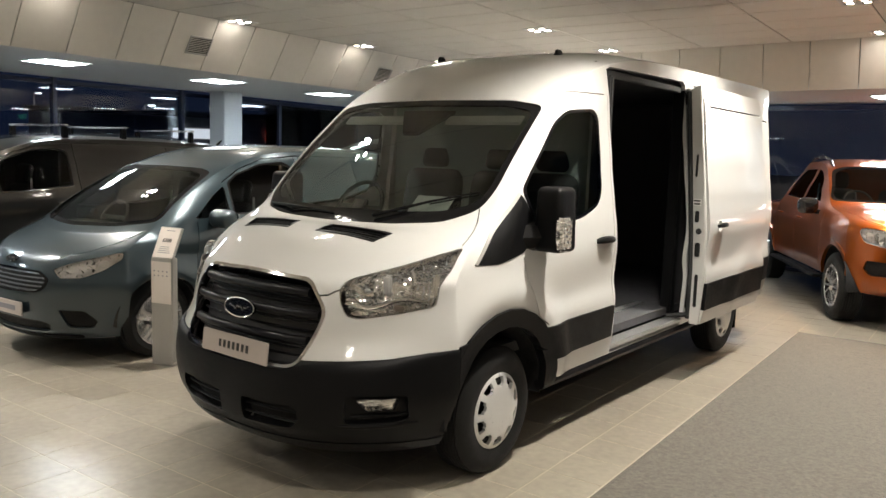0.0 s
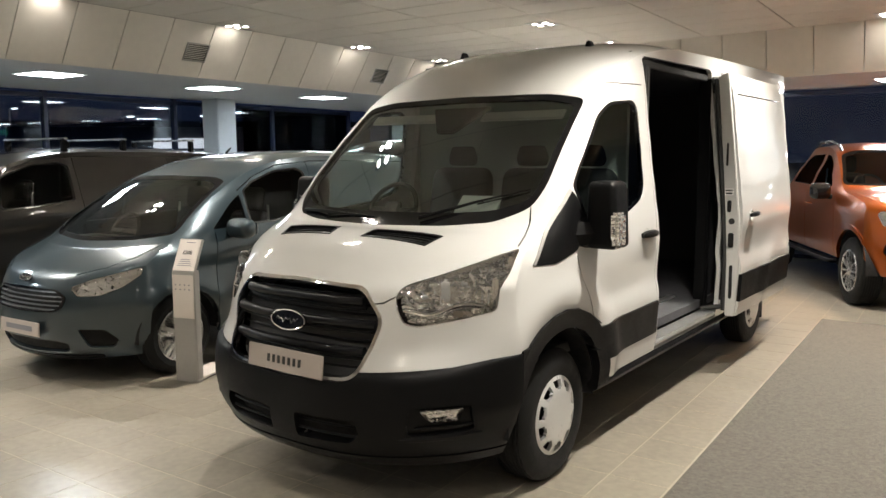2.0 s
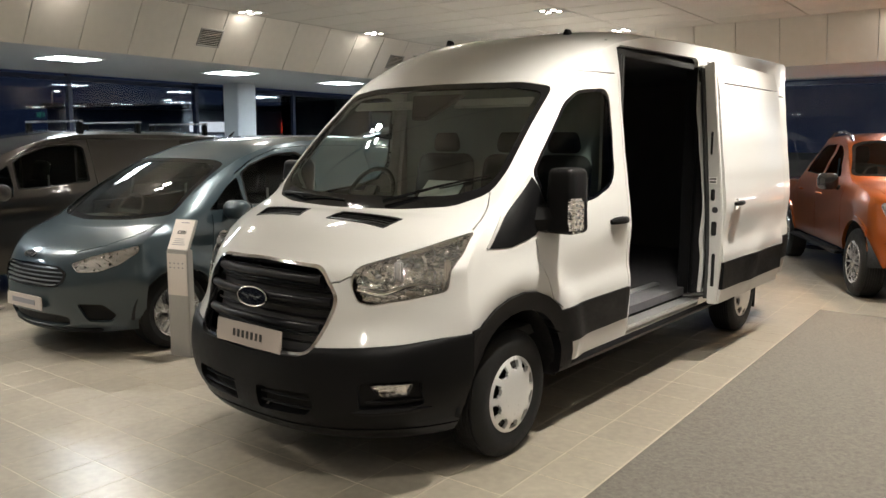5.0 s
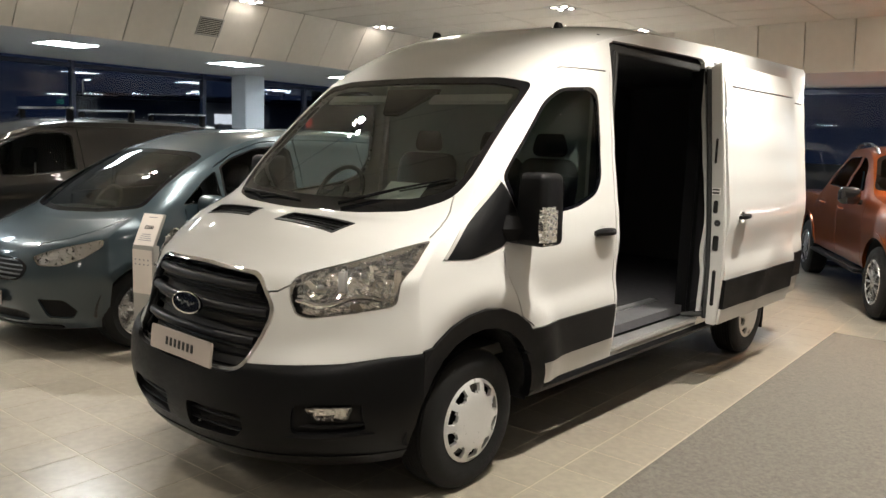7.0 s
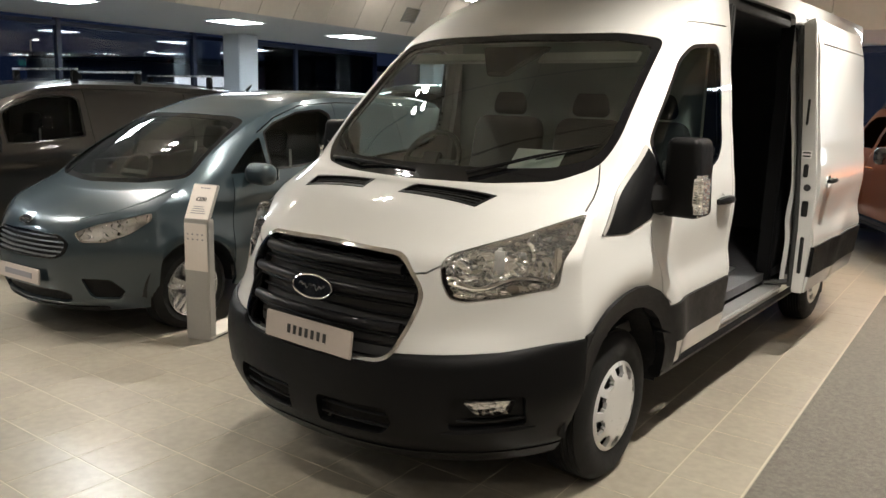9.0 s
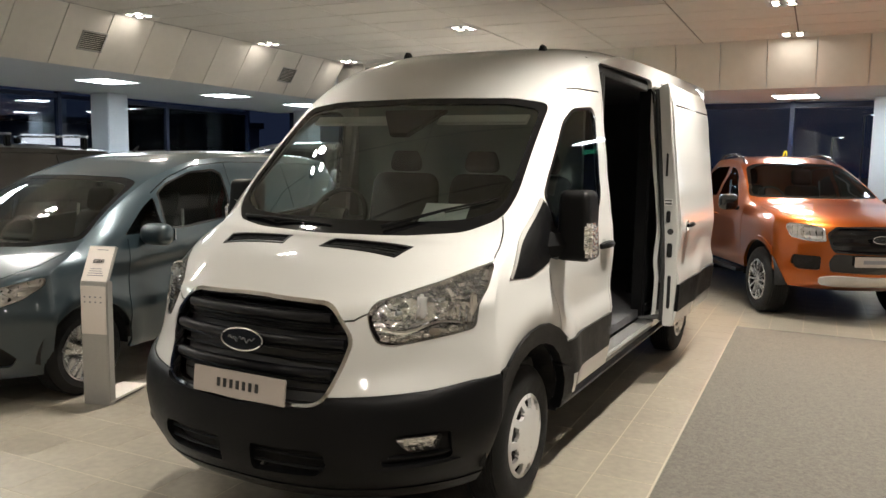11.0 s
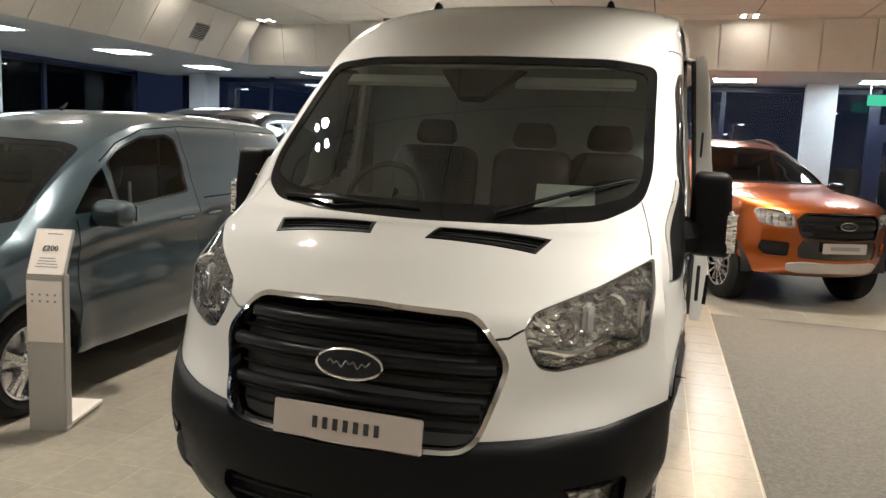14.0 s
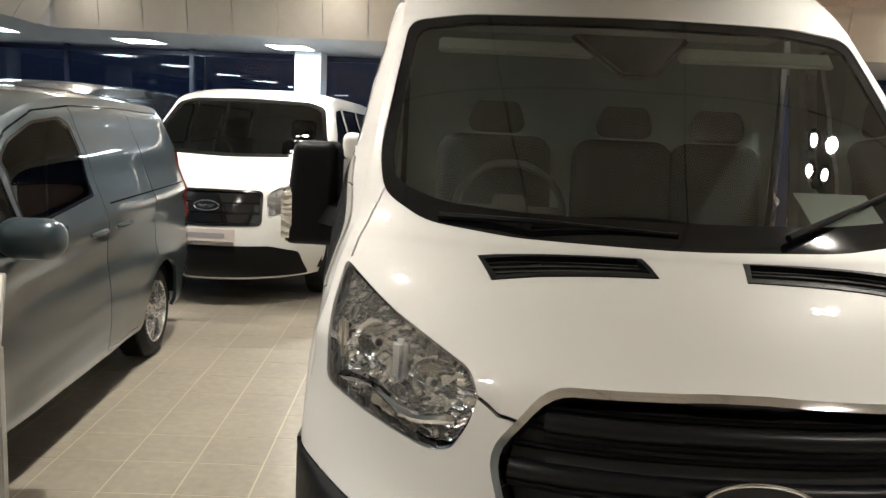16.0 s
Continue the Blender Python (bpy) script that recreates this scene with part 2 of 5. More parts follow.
def rod(points, r, n=8, closed=False):
    """A round bar along points; r one radius or one a point."""
    bm = bmesh.new()
    pts = [Vector(p) for p in points]
    rs = r if isinstance(r, (list, tuple)) else [r] * len(pts)
    rings = []
    for i, p in enumerate(pts):
        a = pts[i - 1] if (i or closed) else p
        b = pts[(i + 1) % len(pts)] if (i < len(pts) - 1 or closed) else p
        d = (b - a).normalized()
        up = Vector((0, 0, 1)) if abs(d.z) < 0.9 else Vector((1, 0, 0))
        s = d.cross(up).normalized()
        t = s.cross(d)
        rings.append([bm.verts.new(p + rs[i] * (math.cos(6.2832 * k / n) * s + math.sin(6.2832 * k / n) * t)) for k in range(n)])
    for i in range(len(rings) - (0 if closed else 1)):
        A, B = rings[i], rings[(i + 1) % len(rings)]
        for k in range(n):
            bm.faces.new((A[k], A[(k + 1) % n], B[(k + 1) % n], B[k]))
    if not closed:
        bm.faces.new(rings[0][::-1])
        bm.faces.new(rings[-1])
    bmesh.ops.recalc_face_normals(bm, faces=bm.faces)
    return bm


def lathe(profile, n=40, axis="x", close=False):
    """Turn (offset along the axis, radius) round the axis."""
    bm = bmesh.new()
    rings = []
    for o, r in profile:
        ring = []
        for k in range(n):
            a = 6.283185 * k / n
            c, s = r * math.cos(a), r * math.sin(a)
            ring.append(bm.verts.new({"x": (o, c, s), "y": (c, o, s), "z": (c, s, o)}[axis]))
        rings.append(ring)
    for i in range(len(rings) - (0 if close else 1)):
        A, B = rings[i], rings[(i + 1) % len(rings)]
        for k in range(n):
            bm.faces.new((A[k], A[(k + 1) % n], B[(k + 1) % n], B[k]))
    bmesh.ops.recalc_face_normals(bm, faces=bm.faces)
    return bm


def prism(poly, axis, a, b, bevel=0.0):
    """A polygon in two axes drawn out along the third from a to b."""
    bm = bmesh.new()
    place = {"x": lambda p, q, o: (o, p, q), "y": lambda p, q, o: (p, o, q), "z": lambda p, q, o: (p, q, o)}[axis]
    A = [bm.verts.new(place(p, q, a)) for p, q in poly]
    B = [bm.verts.new(place(p, q, b)) for p, q in poly]
    bm.faces.new(A)
    bm.faces.new(B[::-1])
    for i in range(len(poly)):
        j = (i + 1) % len(poly)
        bm.faces.new((A[j], A[i], B[i], B[j]))
    bmesh.ops.recalc_face_normals(bm, faces=bm.faces)
    if bevel:
        bmesh.ops.bevel(bm, geom=bm.edges[:], offset=bevel, segments=2, affect="EDGES", clamp_overlap=True)
    return bm


def circle(cy, cz, r, n=28, a0=0, a1=360):
    return [(cy + r * math.cos(radians(a0 + (a1 - a0) * i / n)), cz + r * math.sin(radians(a0 + (a1 - a0) * i / n))) for i in range(n if a1 - a0 == 360 else n + 1)]


def soften(poly, r, n=4):
    """Round a polygon's corners."""
    out = []
    for i, p in enumerate(poly):
        p, a, b = Vector(p), Vector(poly[i - 1]), Vector(poly[(i + 1) % len(poly)])
        ra, rb = min(r, (a - p).length * 0.45), min(r, (b - p).length * 0.45)
        s, e = p + (a - p).normalized() * ra, p + (b - p).normalized() * rb
        for k in range(n + 1):
            t = k / n
            out.append(tuple((1 - t) ** 2 * s + 2 * t * (1 - t) * p + t * t * e))
    return out


def mirrored(half):
    """A closed outline from its half with x > 0, from top middle round to bottom middle."""
    return half + [(-x, z) for x, z in reversed(half) if abs(x) > 1e-6]


def inside(p, poly):
    hit = False
    x, y = p
    j = len(poly) - 1
    for i in range(len(poly)):
        xi, yi = poly[i]
        xj, yj = poly[j]
        if (yi > y) != (yj > y) and x < (xj - xi) * (y - yi) / (yj - yi) + xi:
            hit = not hit
        j = i
    return hit


AX = {"x": (1, 2), "y": (0, 2), "z": (0, 1)}


def carve(bm, poly, axis, cond=None):
    """Cut an outline, seen along an axis, out of a skin; returns the piece cut out."""
    p, q = AX[axis]
    lo = (min(a for a, b in poly) - 1e-4, min(b for a, b in poly) - 1e-4)
    hi = (max(a for a, b in poly) + 1e-4, max(b for a, b in poly) + 1e-4)

    def near(f):
        if cond and not cond(f.calc_center_median()):
            return False
        a = [v.co[p] for v in f.verts]
        b = [v.co[q] for v in f.verts]
        return max(a) > lo[0] and min(a) < hi[0] and max(b) > lo[1] and min(b) < hi[1]

    for i in range(len(poly)):
        a, b = poly[i], poly[(i + 1) % len(poly)]
        d = (b[0] - a[0], b[1] - a[1])
        if abs(d[0]) + abs(d[1]) < 1e-6:
            continue
        no, co = [0, 0, 0], [0, 0, 0]
        no[p], no[q] = d[1], -d[0]
        co[p], co[q] = a
        # only faces near this edge
        elo = (min(a[0], b[0]) - 0.02, min(a[1], b[1]) - 0.02)
        ehi = (max(a[0], b[0]) + 0.02, max(a[1], b[1]) + 0.02)
        fs = []
        for f in bm.faces:
            if not near(f):
                continue
            u = [v.co[p] for v in f.verts]
            w = [v.co[q] for v in f.verts]
            if max(u) > elo[0] and min(u) < ehi[0] and max(w) > elo[1] and min(w) < ehi[1]:
                fs.append(f)
        if fs:
            geom = fs + list({e for f in fs for e in f.edges}) + list({v for f in fs for v in f.verts})
            bmesh.ops.bisect_plane(bm, geom=geom, dist=1e-6, plane_co=co, plane_no=no)
    keep = []
    for f in bm.faces:
        c = f.calc_center_median()
        if (not cond or cond(c)) and inside((c[p], c[q]), poly):
            keep.append(f.index)
    bm.faces.ensure_lookup_table()
    bm.faces.index_update()
    keep = [f.index for f in bm.faces if (lambda c: (not cond or cond(c)) and inside((c[p], c[q]), poly))(f.calc_center_median())]
    out = bm.copy()
    out.faces.ensure_lookup_table()
    ks = set(keep)
    bmesh.ops.delete(out, geom=[f for f in out.faces if f.index not in ks], context="FACES")
    bm.faces.ensure_lookup_table()
    bmesh.ops.delete(bm, geom=[f for f in bm.faces if f.index in ks], context="FACES")
    return out


def rim(bm, depth):
    """Turn the open edges of a skin inwards, so that it has thickness."""
    bm.normal_update()
    edges = [e for e in bm.edges if e.is_boundary]
    normals = {v: v.normal.copy() for e in edges for v in e.verts}
    made = bmesh.ops.extrude_edge_only(bm, edges=edges)["geom"]
    old = list(normals)
    for v in [g for g in made if isinstance(g, bmesh.types.BMVert)]:
        src = min((e.other_vert(v) for e in v.link_edges if e.other_vert(v) in normals), key=lambda o: (o.co - v.co).length, default=None)
        if src is not None:
            v.co -= normals[src] * depth
    for e in edges:
        e.smooth = False
    return bm


def shift(bm, d):
    """Move a skin along its own normals."""
    bm.normal_update()
    moves = [(v, v.normal * d) for v in bm.verts]
    for v, m in moves:
        v.co += m
    return bm


def text_bm(words, size, bold=0.0):
    cu = bpy.data.curves.new("words", "FONT")
    cu.body, cu.size, cu.extrude, cu.offset = words, size, 0.0012, bold
    cu.align_x, cu.align_y = "CENTER", "CENTER"
    cu.resolution_u = 3
    ob = bpy.data.objects.new("words", cu)
    scene.collection.objects.link(ob)
    me = bpy.data.meshes.new_from_object(ob.evaluated_get(bpy.context.evaluated_depsgraph_get()))
    bm = bmesh.new()
    bm.from_mesh(me)
    bpy.data.objects.remove(ob)
    bpy.data.meshes.remove(me)
    bpy.data.curves.remove(cu)
    return bm


def lerp_table(table, z):
    if z <= table[0][0]:
        return table[0][1]
    for (a, p), (b, q) in zip(table, table[1:]):
        if z <= b:
            t = (z - a) / (b - a)
            t = t * t * (3 - 2 * t) * 0.5 + t * 0.5
            return p + (q - p) * t
    return table[-1][1]


def spline_rows(rows, per):
    """Catmull-Rom through rows of numbers."""
    out = []
    R = [np.array(r, float) for r in rows]
    for i in range(len(R) - 1):
        p0, p1, p2, p3 = R[max(0, i - 1)], R[i], R[i + 1], R[min(len(R) - 1, i + 2)]
        for k in range(per):
            t = k / per
            out.append(0.5 * (2 * p1 + (p2 - p0) * t + (2 * p0 - 5 * p1 + 4 * p2 - p3) * t * t + (3 * p1 - p0 - 3 * p2 + p3) * t ** 3))
    out.append(R[-1])
    return out


class Shell:
    """The skin of a vehicle that faces -y, front axle at y = 0: a front-and-roof sheet and two sides."""

    def __init__(self, rows, first_side, table, sill, taper, power=2.6, sculpt=None, per=3, lateral=22, down=26):
        self.table, self.taper, self.sculpt = table, taper, sculpt
        fine = spline_rows(rows, per)
        i0 = first_side * per
        # bumper rows meet the side's first column
        y0 = fine[i0][3]
        fixed = []
        for i, (yc, zc, xe, ye, ze, p) in enumerate(fine):
            if i < i0:
                ye = y0
                xe = self.side_x(y0, ze, fine[i0][2], fine[i0][4])
            fixed.append((yc, zc, xe, ye, ze, p))
        self.rows = fixed
        self.front = bmesh.new()
        grid = []
        for yc, zc, xe, ye, ze, p in fixed:
            line = []
            for k in range(-lateral, lateral + 1):
                # round the corner, so that the sheet runs on into the side
                w = math.sin(math.pi / 2 * (k / lateral))
                a = abs(w)
                y = ye - (ye - yc) * max(0.0, 1 - a ** (p * 0.87)) ** 0.8
                line.append(self.front.verts.new((xe * w, y, zc + (ze - zc) * a ** (p * 1.15))))
            grid.append(line)
        for A, B in zip(grid, grid[1:]):
            for k in range(len(A) - 1):
                self.front.faces.new((A[k], A[k + 1], B[k + 1], B[k]))
        self.side = bmesh.new()
        cols = []
        for yc, zc, xe, ye, ze, p in fixed[i0:]:
            col = []
            for k in range(down + 1):
                t = (k / down) ** 1.15
                z = ze + (sill - ze) * t
                col.append(self.side.verts.new((self.side_x(ye, z, xe, ze), ye, z)))
            cols.append(col)
        for A, B in zip(cols, cols[1:]):
            for k in range(down):
                self.side.faces.new((A[k], A[k + 1], B[k + 1], B[k]))
        self.last = [v.co.copy() for v in cols[-1]]
        self.last_roof = [v.co.copy() for v in grid[-1]]

    def side_x(self, y, z, xe, ze):
        x = lerp_table(self.table, z) * self.taper(y)
        if self.sculpt:
            x += self.sculpt(y, z)
        gap = lerp_table(self.table, ze) * self.taper(y) - xe
        if self.sculpt:
            gap += self.sculpt(y, ze)
        g = max(0.0, 1 - (ze - z) / 0.22)
        return x - gap * g ** 2.2

    def tail(self):
        """The flat back of the vehicle."""
        bm = bmesh.new()
        ring = [v.co if hasattr(v, "co") else v for v in self.last_roof] + list(self.last[1:])
        ring += [Vector((-v.x, v.y, v.z)) for v in reversed(self.last[1:])]
        bm.faces.new([bm.verts.new(c) for c in ring])
        bmesh.ops.recalc_face_normals(bm, faces=bm.faces)
        if bm.faces[:][0].normal.y < 0:
            bmesh.ops.reverse_faces(bm, faces=bm.faces)
        return bm


def flip(bm):
    return moved(bm.copy(), Matrix.Diagonal((-1, 1, 1, 1)))


def facets(bm, amount, cell):
    """Break a skin into small tilted mirrors, a cell wide each."""
    bmesh.ops.triangulate(bm, faces=bm.faces)
    out = bmesh.new()
    for f in bm.faces:
        c = f.calc_center_median()
        k = (round(c.x / cell), round(c.z / (cell * 0.8)))
        rng = random.Random(k[0] * 57 + k[1] * 131)
        n = Vector((rng.uniform(-0.6, 0.6), 0, rng.uniform(-0.3, 1.2))) * amount
        o = Vector((k[0] * cell, 0, k[1] * cell * 0.8))
        out.faces.new([out.verts.new(v.co + Vector((0, (v.co - o).dot(n), 0))) for v in f.verts])
    bm.free()
    bmesh.ops.remove_doubles(out, verts=out.verts, dist=1e-5)
    return out


def stroke(points, w):
    """A thin outline round a polyline, for a shut line."""
    a, b = [], []
    pts = [Vector(p) for p in points]
    for i, p in enumerate(pts):
        d = (pts[min(i + 1, len(pts) - 1)] - pts[max(i - 1, 0)]).normalized()
        n = Vector((-d.y, d.x)) * w / 2
        a.append(tuple(p + n))
        b.append(tuple(p - n))
    return a + b[::-1]


# ---- wheels ----
def wheel(parent, x, y, z, r, width, rim_r, style, side):
    """A wheel as a part of a vehicle, its outer face at x, side +1 for the vehicle's left."""
    w = new("wheel")
    w.parent = parent
    w.matrix_basis = pose(x, y, z) if side > 0 else pose(x, y, z, 0, 0, 180)
    prof = [(-width, rim_r * 0.98), (-width - 0.004, rim_r + 0.03), (-width + 0.012, r - 0.03), (-width + 0.035, r - 0.006)]
    n = 7
    for i in range(n):
        o = -width + 0.05 + (width - 0.1) * i / (n - 1)
        prof += [(o - 0.011, r), (o + 0.006, r), (o + 0.007, r - 0.009), (o + 0.012, r - 0.009)]
    prof += [(-0.035, r - 0.006), (-0.014, r - 0.028), (-0.002, r - 0.06), (0.0, rim_r + 0.05), (-0.006, rim_r + 0.02), (-0.012, rim_r * 0.99)]
    part("tyre", lathe(prof, 56), M_RUBBER, w, "black rubber tyre with tread grooves")
    if style == "cap":
        R = rim_r
        cap = bmesh.new()
        holes = 10
        seg = 60
        rad = [0.0, 0.06, R * 0.5, R * 0.66, R * 0.72, R * 0.9, R * 0.95, R]
        off = [0.012, 0.012, 0.016, 0.012, 0.01, -0.004, -0.006, -0.014]
        rings = []
        for rr, oo in zip(rad[1:], off[1:]):
            rings.append([cap.verts.new((oo, rr * math.cos(6.283185 * k / seg), rr * math.sin(6.283185 * k / seg))) for k in range(seg)])
        c0 = cap.verts.new((0.012, 0, 0))
        for k in range(seg):
            cap.faces.new((c0, rings[0][k], rings[0][(k + 1) % seg]))
        for i in range(len(rings) - 1):
            for k in range(seg):
                if i in (3,) and (k % 6) in (1, 2, 3, 4):
                    continue
                if i == 2 and (k % 6) in (2, 3):
                    continue
                cap.faces.new((rings[i][k], rings[i + 1][k], rings[i + 1][(k + 1) % seg], rings[i][(k + 1) % seg]))
        bmesh.ops.recalc_face_normals(cap, faces=cap.faces)
        for f in cap.faces:
            if f.normal.x < 0:
                f.normal_flip()
        rim(cap, 0.02)
        part("hubcap", cap, M_SILVER, w, "silver plastic wheel cover with ten slots")
        part("rim", lathe([(-0.05, 0.01), (-0.05, R * 0.97), (-0.012, R * 1.0)], 40), M_GLOSSBLACK, w)
    else:
        R = rim_r
        sp = 5 if style == "five" else 6
        part("rim", lathe([(-0.09, 0.01), (-0.09, R * 0.86), (-0.03, R * 0.93), (-0.008, R * 0.96), (-0.004, R * 1.02), (-0.016, R * 1.03)], 48), M_GLOSSBLACK if style != "five" else M_ALLOY, w)
        hub = lathe([(0.0, 0.012), (0.0, 0.05), (-0.01, 0.065), (-0.05, 0.07)], 24)
        part("hub", hub, M_ALLOY, w)
        arms = []
        for k in range(sp):
            for d in ((-0.11, 0.11) if style == "five" else (-0.2, 0.2)):
                a = 6.283185 * k / sp + 0.3
                hw = 1.0 if style == "five" else 0.62
                q = [(0.03, -0.016 * hw), (R * 0.95, -0.02 * hw), (R * 0.95, 0.02 * hw), (0.03, 0.016 * hw)]
                b = prism(q, "x", -0.032, -0.002, 0.004)
                arms.append(moved(b, pose(0, 0, 0, math.degrees(a + d * 0.6), 0, 0) @ pose(0, 0, 0, math.degrees(d * 0.7), 0, 0)))
        part("spokes", join(*arms), M_ALLOY, w, "bright machined spokes")
        part("rim_edge", lathe([(-0.008, R * 0.94), (0.0, R * 0.97), (-0.002, R * 1.02), (-0.012, R * 1.03)], 48), M_ALLOY, w)
    return w


def seat(parent, x, y, z, mat=None, w=0.5, h=0.62):
    s = new("seat")
    s.parent = parent
    s.matrix_basis = pose(x, y, z)
    part("cushion", rounded(-w / 2, w / 2, -0.25, 0.25, 0.0, 0.16, 0.07), M_SEAT, s)
    part("backrest", moved(rounded(-w / 2, w / 2, -0.07, 0.07, 0.0, h, 0.09), pose(0, 0.24, 0.1, -12)), M_SEAT, s)
    part("headrest", moved(rounded(-0.14, 0.14, -0.05, 0.05, h + 0.0, h + 0.23, 0.06), pose(0, 0.24, 0.1, -12)), M_SEAT, s)
    return s


def mirror(parent, x, y, z, w, h, d, side, mat, arm_x, lens=True, tall=True):
    m = new("door_mirror")
    m.parent = parent
    m.matrix_basis = Matrix.Diagonal((side, 1, 1, 1))
    shell = rounded(x - w / 2, x + w / 2, y - d / 2, y + d / 2, z, z + h, min(d, w) * (0.2 if tall else 0.48))
    if tall:                    # narrower towards its top
        for v in shell.verts:
            k = (v.co.z - z) / h
            v.co.x = x + (v.co.x - x) * (1.04 - 0.2 * k) - 0.012 * k
            v.co.y += 0.02 * k
    part("mirror_shell", shell, mat, m)
    part("mirror_arm", rod([(arm_x, y - 0.13, z + 0.075), (x - w * 0.6, y - 0.05, z + 0.08), (x - w * 0.1, y, z + 0.085)] if tall else [(arm_x, y + 0.02, z + 0.02), (x - w * 0.2, y, z + 0.04)], [0.1, 0.085, 0.06] if tall else [0.03, 0.03]), M_PLASTIC, m)
    part("mirror_glass", box(x - w * 0.4, x + w * 0.4, y + d / 2 - 0.004, y + d / 2 + 0.003, z + 0.04, z + h - 0.04, 0.002), M_MIRROR, m)
    if lens:
        part("indicator_lens", box(x + w / 2 - 0.045, x + w / 2 + 0.008, y - d / 2 + 0.005, y + d / 2 - 0.07, z + 0.01, z + h * 0.55, 0.014), M_REFLECTOR, m, "clear side indicator lens")
    return m


def plate(parent, y, z, strokes, w=0.52, h=0.115, tilt=-6.0, x=0.0):
    p = part("number_plate", moved(box(-w / 2, w / 2, -0.006, 0.006, -h / 2, h / 2, 0.004), pose(x, y, z, tilt)), M_PLATE, parent, "pale display plate" + (" with a row of black bars" if strokes else " with a grey printed bar"))
    if strokes:
        o = bmesh.new()
        for i in range(strokes):
            r = bmesh.ops.create_cube(o, size=1)["verts"]
            bmesh.ops.scale(o, vec=(0.017, 0.0024, 0.038), verts=r)
            bmesh.ops.translate(o, vec=((i - (strokes - 1) / 2) * 0.036, -0.0078, 0), verts=r)
        part("lettering", moved(o, pose(x, y, z, tilt)), M_INK, p, "row of short black bars")
    else:
        part("lettering", moved(box(-w * 0.33, w * 0.33, -0.009, -0.006, -0.02, 0.02), pose(x, y, z, tilt)), M_GREYINK, p)
    return p


def badge(parent, y, z, a=0.12, b=0.05, tilt=-12.0, x=0.0, mark=None):
    o = bmesh.new()
    vs = [o.verts.new((a * math.cos(t), 0, b * math.sin(t))) for t in np.linspace(0, 2 * math.pi, 32, endpoint=False)]
    f = o.faces.new(vs)
    r = bmesh.ops.extrude_face_region(o, geom=[f])
    bmesh.ops.translate(o, vec=(0, -0.014, 0), verts=[v for v in r["geom"] if isinstance(v, bmesh.types.BMVert)])
    bmesh.ops.recalc_face_normals(o, faces=o.faces)
    g = part("badge", moved(o, pose(x, y, z, tilt)), M_BADGE, parent, "oval dark blue badge with a chrome edge")
    pts = [(a * 0.97 * math.cos(t), -0.012, b * 0.97 * math.sin(t)) for t in np.linspace(0, 2 * math.pi, 32, endpoint=False)]
    part("badge_edge", moved(rod(pts, 0.0045, 6, True), pose(x, y, z, tilt)), M_CHROME, g)
    squiggle = [(a * (-0.62 + 1.24 * q), -0.016, b * (0.12 * math.sin(q * 15) + 0.12 * math.sin(q * 33))) for q in np.linspace(0, 1, 60)]
    part("badge_mark", moved(rod(squiggle, 0.0035 * a / 0.12, 5), pose(x, y, z, tilt)), mark or M_SLAT, g)
    return g


# ---- the building ----
def placed(ob, m=BUILD):
    ob.matrix_basis = m
    return ob


CEIL, SOFF = 3.37, 2.75
EDGE_U, EDGE_V = -5.75, 7.82        # where the soffit's inner edges run
WIN_U, WIN_V = -9.25, 10.2          # the window walls
BACK = pose(0, 0, 0, 0, 0, -3.0)    # the back wall is not quite square to the side wall
U1, V0 = 9.0, -9.0                  # the plain walls behind the camera's back

ground = tagged(placed(part("ground", box(-150, 150, -120, 160, -0.4, -0.06), M_ASPHALT)), "dark asphalt car park outside at night", "ground", kind="structure")
slab = tagged(placed(part("floor", box(WIN_U, U1, V0, WIN_V + 0.1, -0.05, 0.0022), M_GROUT)), "showroom floor bed with pale grout", "floor", kind="structure")
carpet = tagged(placed(part("carpet", box(1.53, U1, V0, 5.12, 0.0022, 0.009, 0.002, 1), M_CARPET)), "flat grey-brown flecked carpet laid on the tiled floor", "carpet", kind="structure")
tagged(placed(part("trim", box(1.512, 1.53, V0, 5.13, 0.0022, 0.0085, 0.001, 1), M_CARPET)), "thin metal edging strip along the carpet", "trim", kind="structure")


def ceiling_mesh():
    bm = box(EDGE_U - 0.1, U1, V0, EDGE_V + 0.6, CEIL + 0.012, CEIL + 0.15)
    parts = [bm]
    u = -5.34
    while u < U1 - 0.05:
        v = V0 + 0.02
        while v < 7.9:
            parts.append(box(u + 0.009, min(u + 1.2, U1) - 0.009, v + 0.009, min(v + 0.6, 8.3) - 0.009, CEIL, CEIL + 0.0118))
            v += 0.6
        u += 1.2
    return parts


pieces = ceiling_mesh()
tagged(placed(part("ceiling_backing", pieces[0], M_CEILGAP)), "ceiling void closing the showroom above", "ceiling", kind="structure")
tagged(placed(part("ceiling", join(*pieces[1:]), M_CEIL)), "cream suspended ceiling boards with dark joints", "ceiling", kind="structure")
tagged(placed(part("soffit", box(WIN_U, EDGE_U, V0, WIN_V + 1, SOFF, SOFF + 0.8), M_SOFFIT)), "low white soffit over the window side", "soffit", kind="structure")
tagged(placed(part("soffit", box(EDGE_U - 1.0, U1, EDGE_V, WIN_V + 0.2, SOFF - 0.004, SOFF + 0.796), M_SOFFIT), BACK), "low white soffit over the window side", "soffit", kind="structure")


def bulk_piece(length, lean):
    """A bulkhead board, its foot at the soffit's edge, its face towards +x."""
    bm = prism([(0.0, -0.012), (lean, CEIL - SOFF), (lean - 0.03, CEIL - SOFF), (-0.03, 0.0)], "y", 0.006, length - 0.006)
    return bm


